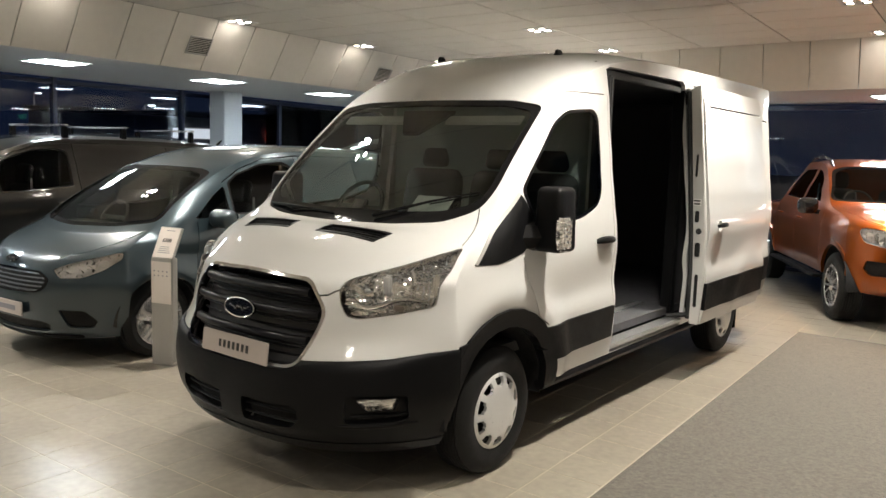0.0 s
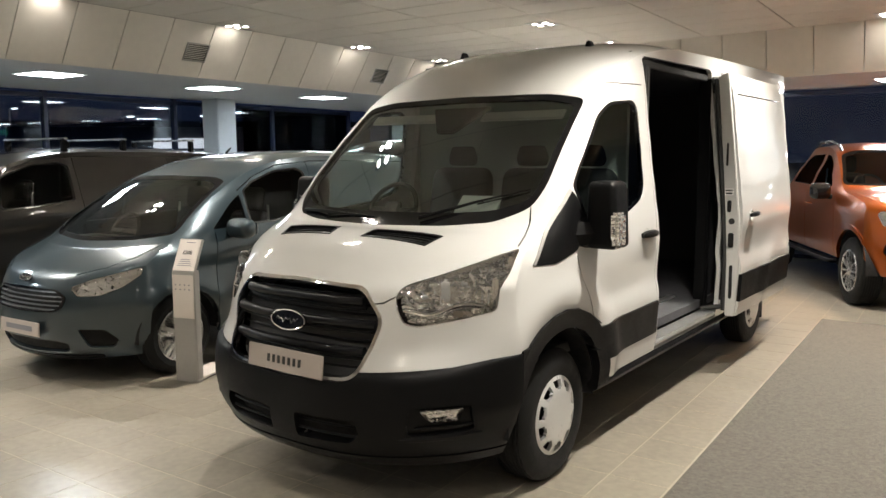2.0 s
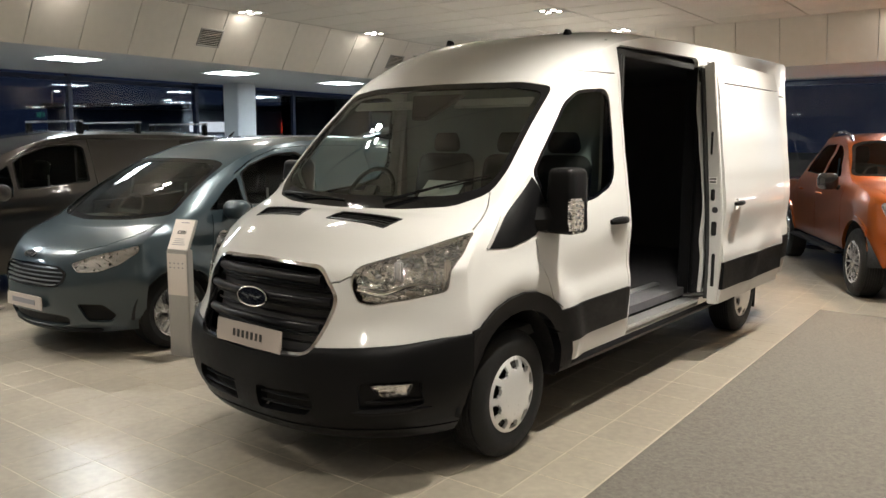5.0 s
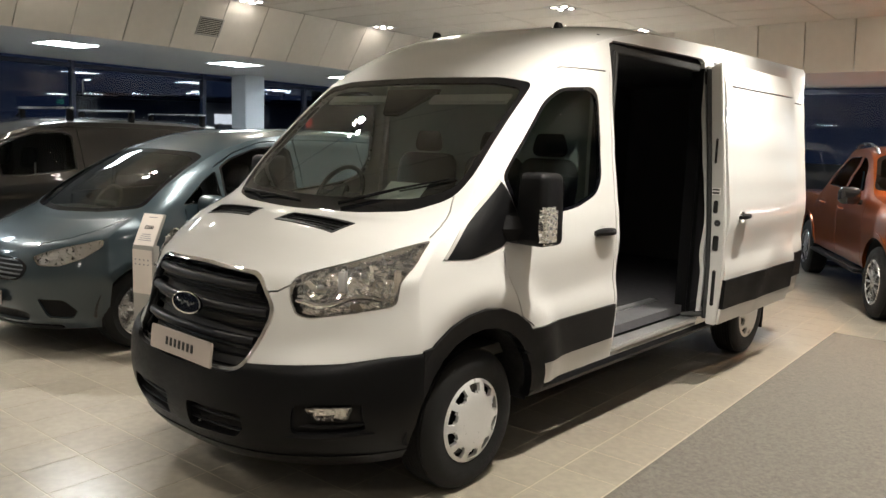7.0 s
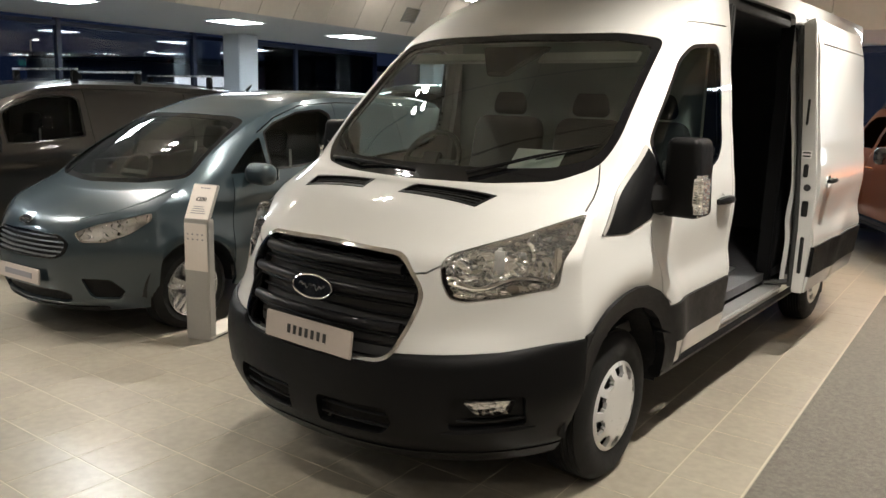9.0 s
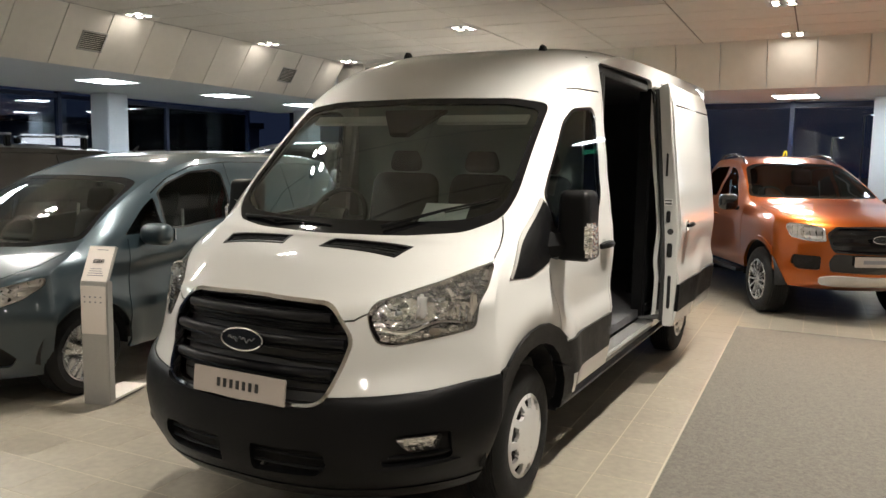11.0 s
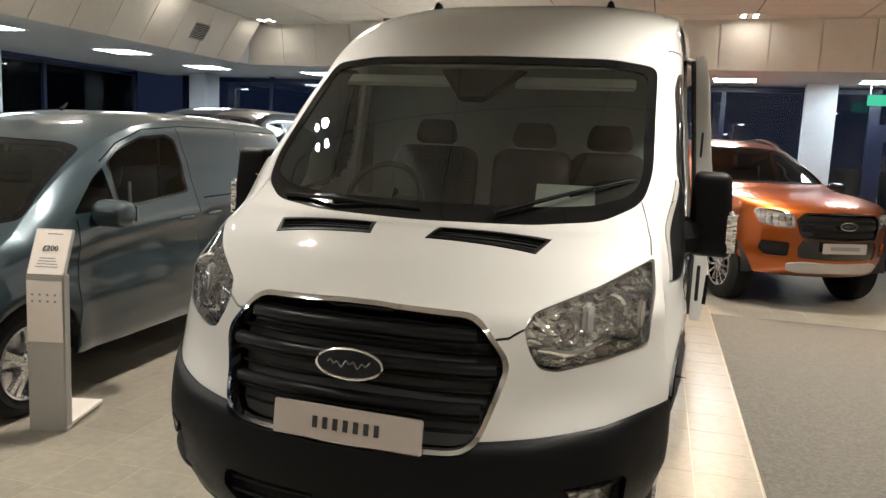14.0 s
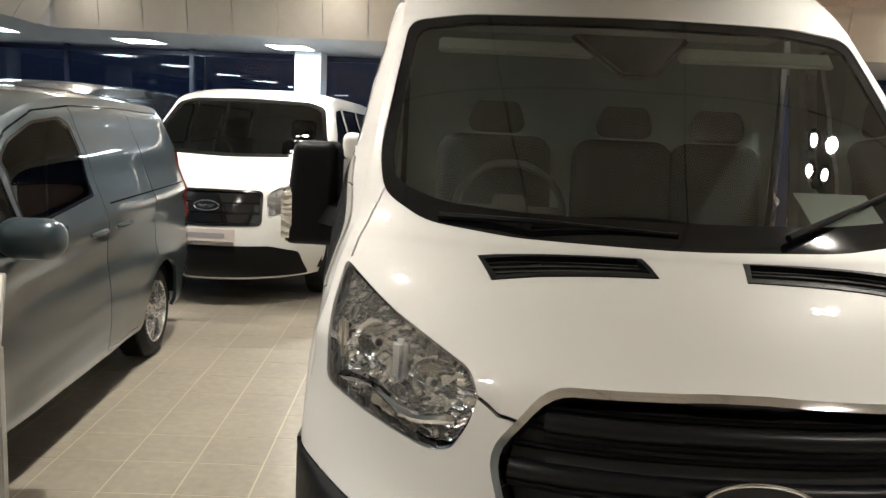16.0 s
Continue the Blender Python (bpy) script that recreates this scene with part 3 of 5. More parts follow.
bulk_l = tagged(new("bulkhead_side"), "sloping cream boarded bulkhead above the soffit edge", "bulkhead", kind="structure")
bulk_l.matrix_basis = BUILD @ pose(EDGE_U, 0, SOFF)
bulk_b = tagged(new("bulkhead_back"), "sloping cream boarded bulkhead above the soffit edge", "bulkhead", kind="structure")
bulk_b.matrix_basis = BACK @ pose(0, EDGE_V, SOFF, 0, 0, -90)
board = finish("board", bulk_piece(0.615, 0.40), M_BULK)
board_b = finish("board", bulk_piece(0.6, 0.10), M_BULK)
for i in range(28):
    v = 7.44 - 0.615 * i
    o = new("board", board)
    o.parent, o.matrix_basis = bulk_l, pose(0, v, 0)
for i in range(24):
    u = EDGE_U - 0.7 + 0.6 * i
    o = new("board", board_b)
    o.parent, o.matrix_basis = bulk_b, pose(0, u, 0)
part("backing", box(-0.3, -0.05, -9, EDGE_V - 0.3, 0.01, 0.6), M_CEILGAP, bulk_l)
part("backing", box(-0.3, -0.05, EDGE_U, U1, 0.01, 0.6), M_CEILGAP, bulk_b)


def vent_grille(u, v, z):
    t = base("air_vent", BUILD @ pose(u, v, z, 0, 122.5, 0), "dark slatted air grille set in the cream bulkhead board", "air vent", "air vents in the bulkhead")
    part("vent_frame", join(box(-0.125, 0.125, -0.175, -0.155, -0.01, 0.012), box(-0.125, 0.125, 0.155, 0.175, -0.01, 0.012), box(-0.125, -0.108, -0.155, 0.155, -0.01, 0.012), box(0.108, 0.125, -0.155, 0.155, -0.01, 0.012)), M_POST, t, "grey metal frame")
    part("backing", box(-0.108, 0.108, -0.155, 0.155, -0.008, -0.002), M_GRILLE, t)
    for i in range(9):
        part("slat", moved(box(-0.009, 0.009, -0.155, 0.155, -0.0015, 0.0015), pose(-0.096 + i * 0.024, 0, 0.004, 0, 30, 0)), M_GRILLE, t)
    return t


for v in (-0.74, 2.98, 6.70):
    vent_grille(EDGE_U + 0.185, v, SOFF + 0.283)

# lamps in the ceiling
disc = finish("bulb", lathe([(0.0, 0.001), (0.0, 0.034)], 16, "z"), E_SPOT)
ringm = finish("lamp_ring", lathe([(-0.002, 0.035), (-0.006, 0.056), (0.004, 0.062)], 16, "z"), M_CHROME)


spot_data = bpy.data.lights.new("spot_beam", "SPOT")
spot_data.energy, spot_data.color = SPOT, (1.0, 0.94, 0.84)
spot_data.spot_size, spot_data.spot_blend, spot_data.shadow_soft_size = radians(116), 1.0, 0.04

edge_data = spot_data.copy()      # the lamps beside the bulkheads have narrower bulbs
edge_data.spot_size, edge_data.energy = radians(92), SPOT * 1.3
warm_data = edge_data.copy()      # the lamps over the pickup are warmer
warm_data.color = (1.0, 0.68, 0.4)
nose_data = spot_data.copy()      # one weaker lamp in front of the large van
nose_data.energy = SPOT * 0.5
left_data = spot_data.copy()
left_data.energy = SPOT * 0.3
far_data = spot_data.copy()       # the row over the carpet burns brighter
far_data.energy = SPOT * 2.0
side_data = spot_data.copy()      # beside the open door the row burns brighter too
side_data.energy = SPOT * 1.35
dim_data = spot_data.copy()       # and the row before the small van is dimmer
dim_data.energy = SPOT * 0.7


def downlight(u, v, beam, rx=0, ry=0):
    t = base("ceiling_spotlight", pose(u, v, CEIL, 0, 0, 1), "recessed square spotlight with four bright bulbs in the ceiling", "ceiling light", "spotlights in the ceiling")
    part("lamp_frame", join(box(-0.17, 0.17, -0.17, -0.15, -0.008, 0.002), box(-0.17, 0.17, 0.15, 0.17, -0.008, 0.002), box(-0.17, -0.15, -0.15, 0.15, -0.008, 0.002), box(0.15, 0.17, -0.15, 0.15, -0.008, 0.002)), M_SILVER, t)
    part("lamp_plate", box(-0.15, 0.15, -0.15, 0.15, -0.003, 0.001), M_SILVER, t)
    for a in (-0.075, 0.075):
        for b in (-0.075, 0.075):
            o = new("bulb", disc)
            o.parent, o.matrix_basis = t, pose(a, b, -0.006)
            r = new("lamp_ring", ringm)
            r.parent, r.matrix_basis = t, pose(a, b, -0.006)
    lamp = new("spot_beam", beam)
    lamp.parent, lamp.matrix_basis = t, pose(0.075, 0.075, -0.03, rx, ry)
    return t


for x in (-5.4, -2.16, 1.55, 5.1):
    for y in (-6.7, -4.25, -1.8, 0.6, 3.0, 5.4, 7.5):
        downlight(x - 0.03 * (y - 5), y - 0.035 * (x + 2.2), warm_data if y > 7 and x > 1 else edge_data if y > 7 or x < -5 else nose_data if y == -1.8 and 0 < x < 3 else left_data if y == -1.8 and -3 < x < 0 else side_data if y == -4.25 and 0 < x < 3 else far_data if x > 5 and y < 4 else side_data if x > 1 and 0 < y < 6 else dim_data if (y < 0 and x < 0) or (y > 5 and x > 5) else spot_data, -26 if y > 7 else 0, -26 if x < -5 else 0)


def panel_light(u, v, m):
    t = base("panel_light", m @ pose(u, v, SOFF - 0.004), "glowing square white light panel flush in the soffit", "ceiling light", "light panels in the soffit")
    part("light_frame", join(box(-0.31, 0.31, -0.31, -0.29, -0.012, 0.002), box(-0.31, 0.31, 0.29, 0.31, -0.012, 0.002), box(-0.31, -0.29, -0.29, 0.29, -0.012, 0.002), box(0.29, 0.31, -0.29, 0.29, -0.012, 0.002)), M_SILVER, t)
    part("diffuser", box(-0.29, 0.29, -0.29, 0.29, -0.008, 0.001), E_PANEL, t)
    return t


for v in (-5.6, -3.1, -0.65, 1.79, 4.33, 6.77, 9.0):
    panel_light(-6.88, v, BUILD)
for u in (-5.95, -3.65, -1.3, 0.95, 2.9):
    panel_light(u, 9.2, BACK)


# columns and window walls
def column(u, v, m=BUILD, s=0.42):
    c = part("column", box(-s / 2, s / 2, -s / 2, s / 2, -0.003, SOFF, 0.012), M_COLUMN)
    c.matrix_basis = m @ pose(u, v, 0)
    return tagged(c, "square pale blue-white painted column under the soffit", "column", "columns along the windows", "structure")


for u, v in ((-8.75, 6.0), (-8.75, 0.6), (-8.75, -5.0)):
    column(u, v)
for u, v in ((-9.0, 9.85), (-3.5, 9.9), (2.16, 9.8), (7.0, 9.8)):
    column(u, v, BACK)


def window_wall(name, m, length, bays):
    """Panes between dark blue mullions along x, from 0 to length."""
    w = tagged(new(name), "tall night-dark window wall with dark blue metal frames", "window", kind="structure")
    w.matrix_basis = m
    step = length / bays
    for i in range(bays + 1):
        part("mullion", box(i * step - 0.035, i * step + 0.035, -0.05, 0.05, -0.003, SOFF, 0.004), M_FRAME, w)
    for z in (0.0, 1.05, 2.64):
        part("rail", box(0.035, length - 0.035, -0.04, 0.04, z, z + 0.07, 0.004), M_FRAME, w)
    for i in range(bays):
        for z0, z1 in ((0.07, 1.05), (1.12, 2.64)):
            p = part("pane", box(i * step + 0.035, (i + 1) * step - 0.035, -0.004, 0.004, z0, z1), G_PANE, w)
            p.visible_shadow = False
    return w


window_wall("window_1", BUILD @ pose(WIN_U, 10.15 - 8 * 2.38, 0, 0, 0, 90), 8 * 2.38, 8)
window_wall("window_2", BACK @ pose(-9.75, WIN_V, 0), 2.9 + 9.75, 6)
window_wall("window_3", BACK @ pose(5.1, WIN_V, 0), U1 - 5.1, 2)
tagged(placed(part("wall_east", box(U1, U1 + 0.2, V0, WIN_V, -0.05, CEIL + 0.3), M_WALL)), "plain cream showroom wall", "wall", kind="structure")
tagged(placed(part("wall_south", box(WIN_U, U1, V0 - 0.2, V0, -0.05, CEIL + 0.3), M_WALL)), "plain cream showroom wall", "wall", kind="structure")

# the glazed entrance with its green sign
ent = base("entrance_door", BACK @ pose(2.9, WIN_V, 0), "dark blue framed glazed entrance doors, closed", "door")
for x in (0.06, 1.1, 2.14):
    part("door_post", box(x - 0.06, x + 0.06, -0.06, 0.06, -0.003, SOFF, 0.004), M_FRAME, ent)
part("transom", box(0.12, 2.08, -0.05, 0.05, 2.05, 2.2, 0.004), M_FRAME, ent)
for x0, x1 in ((0.12, 1.04), (1.16, 2.08)):
    for b in (box(x0, x1, -0.03, 0.03, 0.0, 0.2), box(x0, x1, -0.03, 0.03, 1.95, 2.05), box(x0, x0 + 0.09, -0.03, 0.03, 0.2, 1.95), box(x1 - 0.09, x1, -0.03, 0.03, 0.2, 1.95)):
        part("door_rail", b, M_FRAME, ent)
    part("pane", box(x0 + 0.09, x1 - 0.09, -0.004, 0.004, 0.2, 1.95), G_PANE, ent).visible_shadow = False
    part("pane", box(x0, x1, -0.004, 0.004, 2.2, SOFF), G_PANE, ent).visible_shadow = False
    part("notice", box(x0 + 0.25, x0 + 0.45, -0.012, -0.006, 1.35, 1.62), M_PAPER, ent, "white paper notice")
ex = base("exit_sign", BACK @ pose(2.9, 9.3, 2.5), "glowing green exit sign hung below the soffit", "exit sign")
part("sign_box", box(-0.18, 0.18, -0.02, 0.02, -0.075, 0.075, 0.006), E_EXIT, ex)
part("sign_hanger", join(rod([(-0.15, 0, 0.09), (-0.15, 0, 0.23)], 0.006), rod([(0.15, 0, 0.09), (0.15, 0, 0.23)], 0.006)), M_SILVER, ex)


# ---- the large white van ----
def display_van():
    t = base("panel_van", pose(-0.0125, 0, 0) @ Matrix.Diagonal((1.0065, 1, 1, 1)), "white high-roof panel van with its side door slid open", "van")
    rows = [
        (-0.84, 0.225, 0.90, -0.45, 0.27, 2.8),
        (-0.945, 0.275, 0.95, -0.45, 0.305, 3.0),
        (-1.01, 0.40, 0.98, -0.45, 0.42, 3.5),
        (-1.02, 0.56, 0.99, -0.45, 0.59, 3.6),
        (-1.005, 0.70, 0.99, -0.45, 0.71, 3.4),
        (-0.985, 0.82, 0.985, -0.45, 0.84, 2.6),
        (-0.95, 0.96, 0.975, -0.45, 0.98, 2.6),
        (-0.90, 1.075, 0.965, -0.42, 1.09, 2.6),
        (-0.83, 1.14, 0.95, -0.36, 1.16, 2.5),
        (-0.68, 1.245, 0.935, -0.27, 1.245, 2.5),
        (-0.50, 1.318, 0.92, -0.17, 1.31, 2.5),
        (-0.34, 1.362, 0.905, -0.06, 1.385, 2.4),
        (-0.05, 1.585, 0.885, 0.11, 1.585, 2.2),
        (0.25, 1.83, 0.865, 0.34, 1.81, 2.2),
        (0.52, 2.045, 0.845, 0.58, 2.02, 2.3),
        (0.62, 2.115, 0.845, 0.67, 2.085, 2.6),
        (0.84, 2.26, 0.855, 0.88, 2.20, 3.0),
        (1.10, 2.385, 0.865, 1.13, 2.305, 3.2),
        (1.40, 2.465, 0.87, 1.42, 2.375, 3.4),
        (1.85, 2.51, 0.88, 1.85, 2.43, 3.4),
        (3.0, 2.545, 0.885, 3.0, 2.46, 3.4),
        (4.6, 2.565, 0.885, 4.6, 2.48, 3.4),
        (4.86, 2.555, 0.88, 4.86, 2.475, 3.4),
        (4.95, 2.50, 0.87, 4.94, 2.44, 3.4),
    ]
    table = [(0.25, 0.90), (0.36, 0.955), (0.44, 0.978), (0.55, 0.997), (0.80, 1.006), (1.0, 1.008), (1.18, 1.010), (1.30, 1.002), (1.45, 0.984), (1.7, 0.953), (2.0, 0.92), (2.3, 0.888), (2.45, 0.87)]

    def taper(y):
        return 1 - 0.045 * max(0.0, (0.25 - y) / 0.7) ** 2 - 0.02 * max(0.0, (y - 4.3) / 0.65) ** 2

    def sculpt(y, z):
        # a hollow flank between the waist line and the crease above the cladding, swept up at its front
        k = min(1.0, max(0.0, (y - 1.3) / 1.2))
        zt = min(1.2, 1.075 + 0.1 * y) + 0.06 * k
        zb = 0.80 + 0.025 * min(y, 1.6) + 0.30 * math.exp(-max(0.0, y - 0.22) / 0.10)
        s = 0.0
        if y > 0.22 and zt - zb > 0.05:
            q = (z - zb) / (zt - zb)
            if 0 < q < 1:
                e = max(0.0, (q - 0.26) / 0.74)
                s = -0.017 * min(1.0, q / 0.26) * (1 - e * e * (3 - 2 * e)) * min(1.0, (zt - zb) / 0.3)
        if y < 0.1:
            s += 0.035 * min(1, (0.1 - y) / 0.4) * math.exp(-((z - 0.58) / 0.17) ** 2)
        # the wing swells over the wheel
        d = math.hypot(y, z - 0.4)
        s += 0.03 * math.exp(-((d - 0.60) / 0.10) ** 2) * (1 if z > 0.4 else 0)
        d = math.hypot(y - 3.75, z - 0.4)
        s += 0.012 * math.exp(-((d - 0.55) / 0.1) ** 2) * (1 if z > 0.4 else 0)
        return s

    sh = Shell(rows, 7, table, 0.40, taper, sculpt=sculpt, per=4, lateral=36, down=64)
    F, S = sh.front, sh.side
    body = new("body")
    body.parent = t

    # windscreen: glass within a black frit
    low = lambda c: c.y < 0.75
    ws = carve(F, mirrored(soften([(0, 2.082), (0.60, 2.072), (0.815, 2.038), (0.86, 1.56), (0.835, 1.44), (0.70, 1.372), (0.45, 1.35), (0, 1.343)], 0.05)[4:-4]), "y", low)
    gl = carve(ws, mirrored(soften([(0, 2.045), (0.58, 2.038), (0.78, 2.005), (0.822, 1.55), (0.795, 1.475), (0.66, 1.43), (0.45, 1.415), (0, 1.41)], 0.05)[4:-4]), "y")
    wsp = part("windscreen", shift(gl, -0.006), G_SCREEN, t, "curved tinted windscreen")
    part("frit", rim(shift(ws, -0.004), 0.012), M_FRIT, wsp, "black windscreen border")
    # grille
    gout = mirrored(soften([(0, 1.112), (0.40, 1.098), (0.52, 0.955), (0.455, 0.715), (0.40, 0.672), (0, 0.655)], 0.05)[4:-4])
    fr = lambda c: c.y < -0.4
    gp = carve(F, gout, "y", fr)
    gin = mirrored(soften([(0, 1.098), (0.392, 1.083), (0.503, 0.953), (0.441, 0.724), (0.392, 0.687), (0, 0.671)], 0.05)[4:-4])
    gi = carve(gp, gin, "y")
    g = new("grille")
    g.parent = t
    tagged(g, "black grille in a chrome surround")
    part("surround", rim(shift(gp, 0.008), 0.04), M_CHROME, g, "chrome grille surround")
    back = gi.copy()
    part("mesh_backing", shift(back, -0.065), M_SEAM, g)
    for zb, hb in ((1.03, 0.038), (0.925, 0.045), (0.80, 0.045)):
        xb = {1.03: 0.40, 0.925: 0.47, 0.80: 0.435}[zb]
        yb = -0.998 + (zb - 0.7) * 0.25
        curve = [(x, yb + 0.018 + 0.46 * abs(x / 0.98) ** 2.6, zb) for x in np.linspace(-xb, xb, 21)]
        bar = join(rod(curve, 0.024, 12), rod([(x, y + 0.012, z - 0.032) for x, y, z in curve], 0.013, 8))
        part("grille_bar", bar, M_GRILLEBAR, g, "rounded satin black bar")
    gi.free()
    for k in range(9):
        z = 0.72 + 0.041 * k
        wz = 0.40 + 0.08 * (1 - abs(z - 0.93) / 0.26)
        yz = -1.0 + (z - 0.7) * 0.25
        part("grille_slat", rod([(x, yz + 0.055 + 0.46 * abs(x / 0.98) ** 2.6, z) for x in np.linspace(-wz, wz, 15)], 0.007, 6), M_PLASTIC, g)
    badge(t, -0.975, 0.918, x=0.015)
    plate(t, -1.027, 0.727, 7, x=0.03)

    # lamps: a clear lens over a bright bowl
    hl = soften([(0.543, 1.06), (0.562, 1.108), (0.75, 1.184), (0.908, 1.266), (0.926, 1.16), (0.92, 0.99), (0.80, 0.956), (0.655, 0.924), (0.60, 0.936), (0.562, 1.0)], 0.02, 3)
    for sgn in (1, -1):
        piece = carve(F, [(x * sgn, z) for x, z in hl], "y", lambda c: c.y < -0.15)
        h = new("headlight")
        h.parent = t
        h["label"] = "large clear headlight with bright reflectors"
        bowl = piece.copy()
        for v in bowl.verts:
            v.co.y += 0.055
            v.co.x -= 0.012 * sgn
        shade = bowl.copy()
        bmesh.ops.translate(shade, vec=(0, 0.03, 0), verts=shade.verts)
        part("lamp_housing", shade, M_SILVER, h, "silver lamp housing")
        part("reflector", facets(bowl, 0.75, 0.034), M_REFLECTOR, h, "bright faceted reflector", 5)
        bez = [(x * sgn, z) for x, z in hl]
        cx, cz = sum(p[0] for p in bez) / len(bez), sum(p[1] for p in bez) / len(bez)
        edge = piece.copy()
        mid = carve(edge, [(cx + (x - cx) * 0.978, cz + (z - cz) * 0.955) for x, z in bez], "y")
        mid.free()
        part("bezel", rim(shift(edge, -0.005), 0.035), M_CHROME, h)
        part("lens", shift(piece, 0.002), G_LENS, h)
        for lx, ly, lz, lr in ((0.655, -0.698, 1.058, 0.042), (0.795, -0.57, 1.112, 0.044)):
            part("lamp_bowl", moved(lathe([(-0.03, 0.01), (-0.022, lr * 0.5), (-0.008, lr * 0.85), (0.0, lr), (-0.012, lr + 0.006)], 24, "y"), pose(lx * sgn, ly, lz, 0, 0, 180 - 25 * sgn)), M_REFLECTOR, h, "silver lamp bowl")
            part("lamp_bulb", moved(lathe([(-0.004, 0.001), (-0.004, 0.009), (-0.03, 0.011)], 12, "y"), pose(lx * sgn, ly, lz, 0, 0, -25 * sgn)), M_SILVER, h)
        part("lamp_divider", moved(box(-0.02, 0.02, -0.012, 0.02, -0.05, 0.055, 0.012), pose(0.728 * sgn, -0.655, 1.085, 0, 0, 35 * sgn)), M_SILVER, h)
        wave = [(0.59 + 0.30 * q, 0.985 + 0.035 * q + 0.014 * math.cos(q * 9.0)) for q in np.linspace(0, 1, 16)]
        part("lamp_shelf", rod([(x * sgn, -0.985 + 0.55 * abs(x / 0.985) ** 2.6 + 0.235 * max(0.0, (z - 0.86)) + 0.004, z) for x, z in wave], [0.006] + [0.013] * 14 + [0.006], 8), M_CHROME, h, "wavy chrome shelf")
        for k in range(4):
            part("lamp_cell", moved(box(-0.024, 0.024, -0.010, 0.010, -0.014, 0.014, 0.006), pose((0.65 + 0.062 * k) * sgn, -0.735 + 0.057 * k, 0.952 + 0.012 * k, 0, 0, 37 * sgn)), M_REFLECTOR if k != 2 else M_INDICATOR, h)
        part("side_indicator", moved(box(-0.016, 0.016, -0.010, 0.010, -0.06, 0.05, 0.008), pose(0.885 * sgn, -0.475, 1.09, 0, 0, 55 * sgn)), M_INDICATOR, h, "pale amber side indicator")
    # hood air vents
    hv = [(0.108, -0.556), (0.515, -0.537), (0.548, -0.424), (0.130, -0.450)]
    for sgn in (1, -1):
        v = carve(F, [(x * sgn, y) for x, y in hv], "z", lambda c: c.z > 1.0)
        vv = new("bonnet_vent")
        vv.parent = t
        part("vent_bed", shift(v.copy(), -0.02), M_VOID, vv)
        edge = v
        cx, cy = 0.33 * sgn, -0.487
        inn = carve(edge, [(cx + (x * sgn - cx) * 0.93, cy + (y - cy) * 0.72) for x, y in hv], "z")
        part("vent_surround", rim(shift(edge, 0.003), 0.02), M_PLASTIC, vv)
        for k in range(6):
            yy = -0.55 + 0.022 * k
            strip = carve(inn, [((0.0) * sgn, yy), (0.7 * sgn, yy + 0.045), (0.7 * sgn, yy + 0.052), (0.0, yy + 0.007)], "z")
            part("vent_slat", rim(shift(strip, -0.010), 0.008), M_VOID, vv)
        inn.free()
    # shut lines of the bonnet
    for sgn in (1, -1):
        carve(F, [(x * sgn, y) for x, y in stroke([(0.42, -0.868), (0.50, -0.832), (0.56, -0.79)], 0.003)], "z", lambda c: c.z > 1.0).free()
        carve(F, [(x * sgn, y) for x, y in stroke([(0.895, -0.285), (0.885, -0.20), (0.86, -0.11), (0.83, -0.05)], 0.006)], "z", lambda c: c.z > 1.0).free()
    # bumper: it stands proud of the white skin, with a rounded shoulder
    top = [(0.0, 0.700), (0.42, 0.716), (0.63, 0.731), (0.81, 0.747), (0.93, 0.772), (1.3, 0.80)]

    def proud(bm, d):
        bm.normal_update()
        moves = []
        for v in bm.verts:
            n = Vector((v.normal.x, v.normal.y, 0))
            x = abs(v.co.x)
            k = min(1.0, max(0.0, (np.interp(x, [p[0] for p in top], [p[1] for p in top]) - v.co.z) / 0.055))
            k = math.sqrt(max(0.0, k * (2 - k)))
            far = min(1.0, max(0.0, (0.97 - x) / 0.15))
            moves.append((v, n.normalized() * (0.004 + (0.010 + (d - 0.014) * far) * k) if n.length > 1e-6 else n))
        for v, m in moves:
            v.co += m
        return bm

    line = [(-1.3, 0.1), (1.3, 0.1)] + [(x, z) for x, z in reversed(top)] + [(-x, z) for x, z in top[1:]]
    bump = carve(F, line, "y", fr)
    bmesh.ops.subdivide_edges(bump, edges=[e for e in bump.edges if abs(e.verts[0].co.z - e.verts[1].co.z) > 0.012 and max(v.co.z for v in e.verts) > 0.6], cuts=1, use_grid_fill=True)
    proud(bump, 0.024)
    b = new("bumper")
    b.parent = t
    b["label"] = "black textured plastic front bumper"
    lip = carve(bump, [(-1.3, 0.1), (1.3, 0.1), (1.3, 0.315), (-1.3, 0.315)], "y")
    slots = []
    for sgn in (1, -1):
        slots.append(carve(bump, soften([(x * sgn + 0.015, z) for x, z in ((0.085, 0.362), (0.40, 0.378), (0.455, 0.43), (0.44, 0.498), (0.085, 0.486))], 0.02, 2), "y"))
    fogs = []
    for sgn in (1, -1):
        pocket = carve(bump, [(x * sgn, z) for x, z in soften([(0.69, 0.575), (0.895, 0.58), (0.885, 0.445), (0.67, 0.432)], 0.025, 3)], "y")
        fogs.append((sgn, pocket, carve(pocket, [(x * sgn, z) for x, z in soften([(0.725, 0.560), (0.872, 0.564), (0.852, 0.502), (0.765, 0.500)], 0.012, 2)], "y")))
    part("bumper_skin", rim(bump, 0.03), M_PLASTIC, b)
    part("bumper_lip", rim(shift(lip, 0.006), 0.03), M_PLASTIC, b)
    for s in slots:
        part("intake", rim(shift(s, -0.06), -0.06), M_VOID, b)
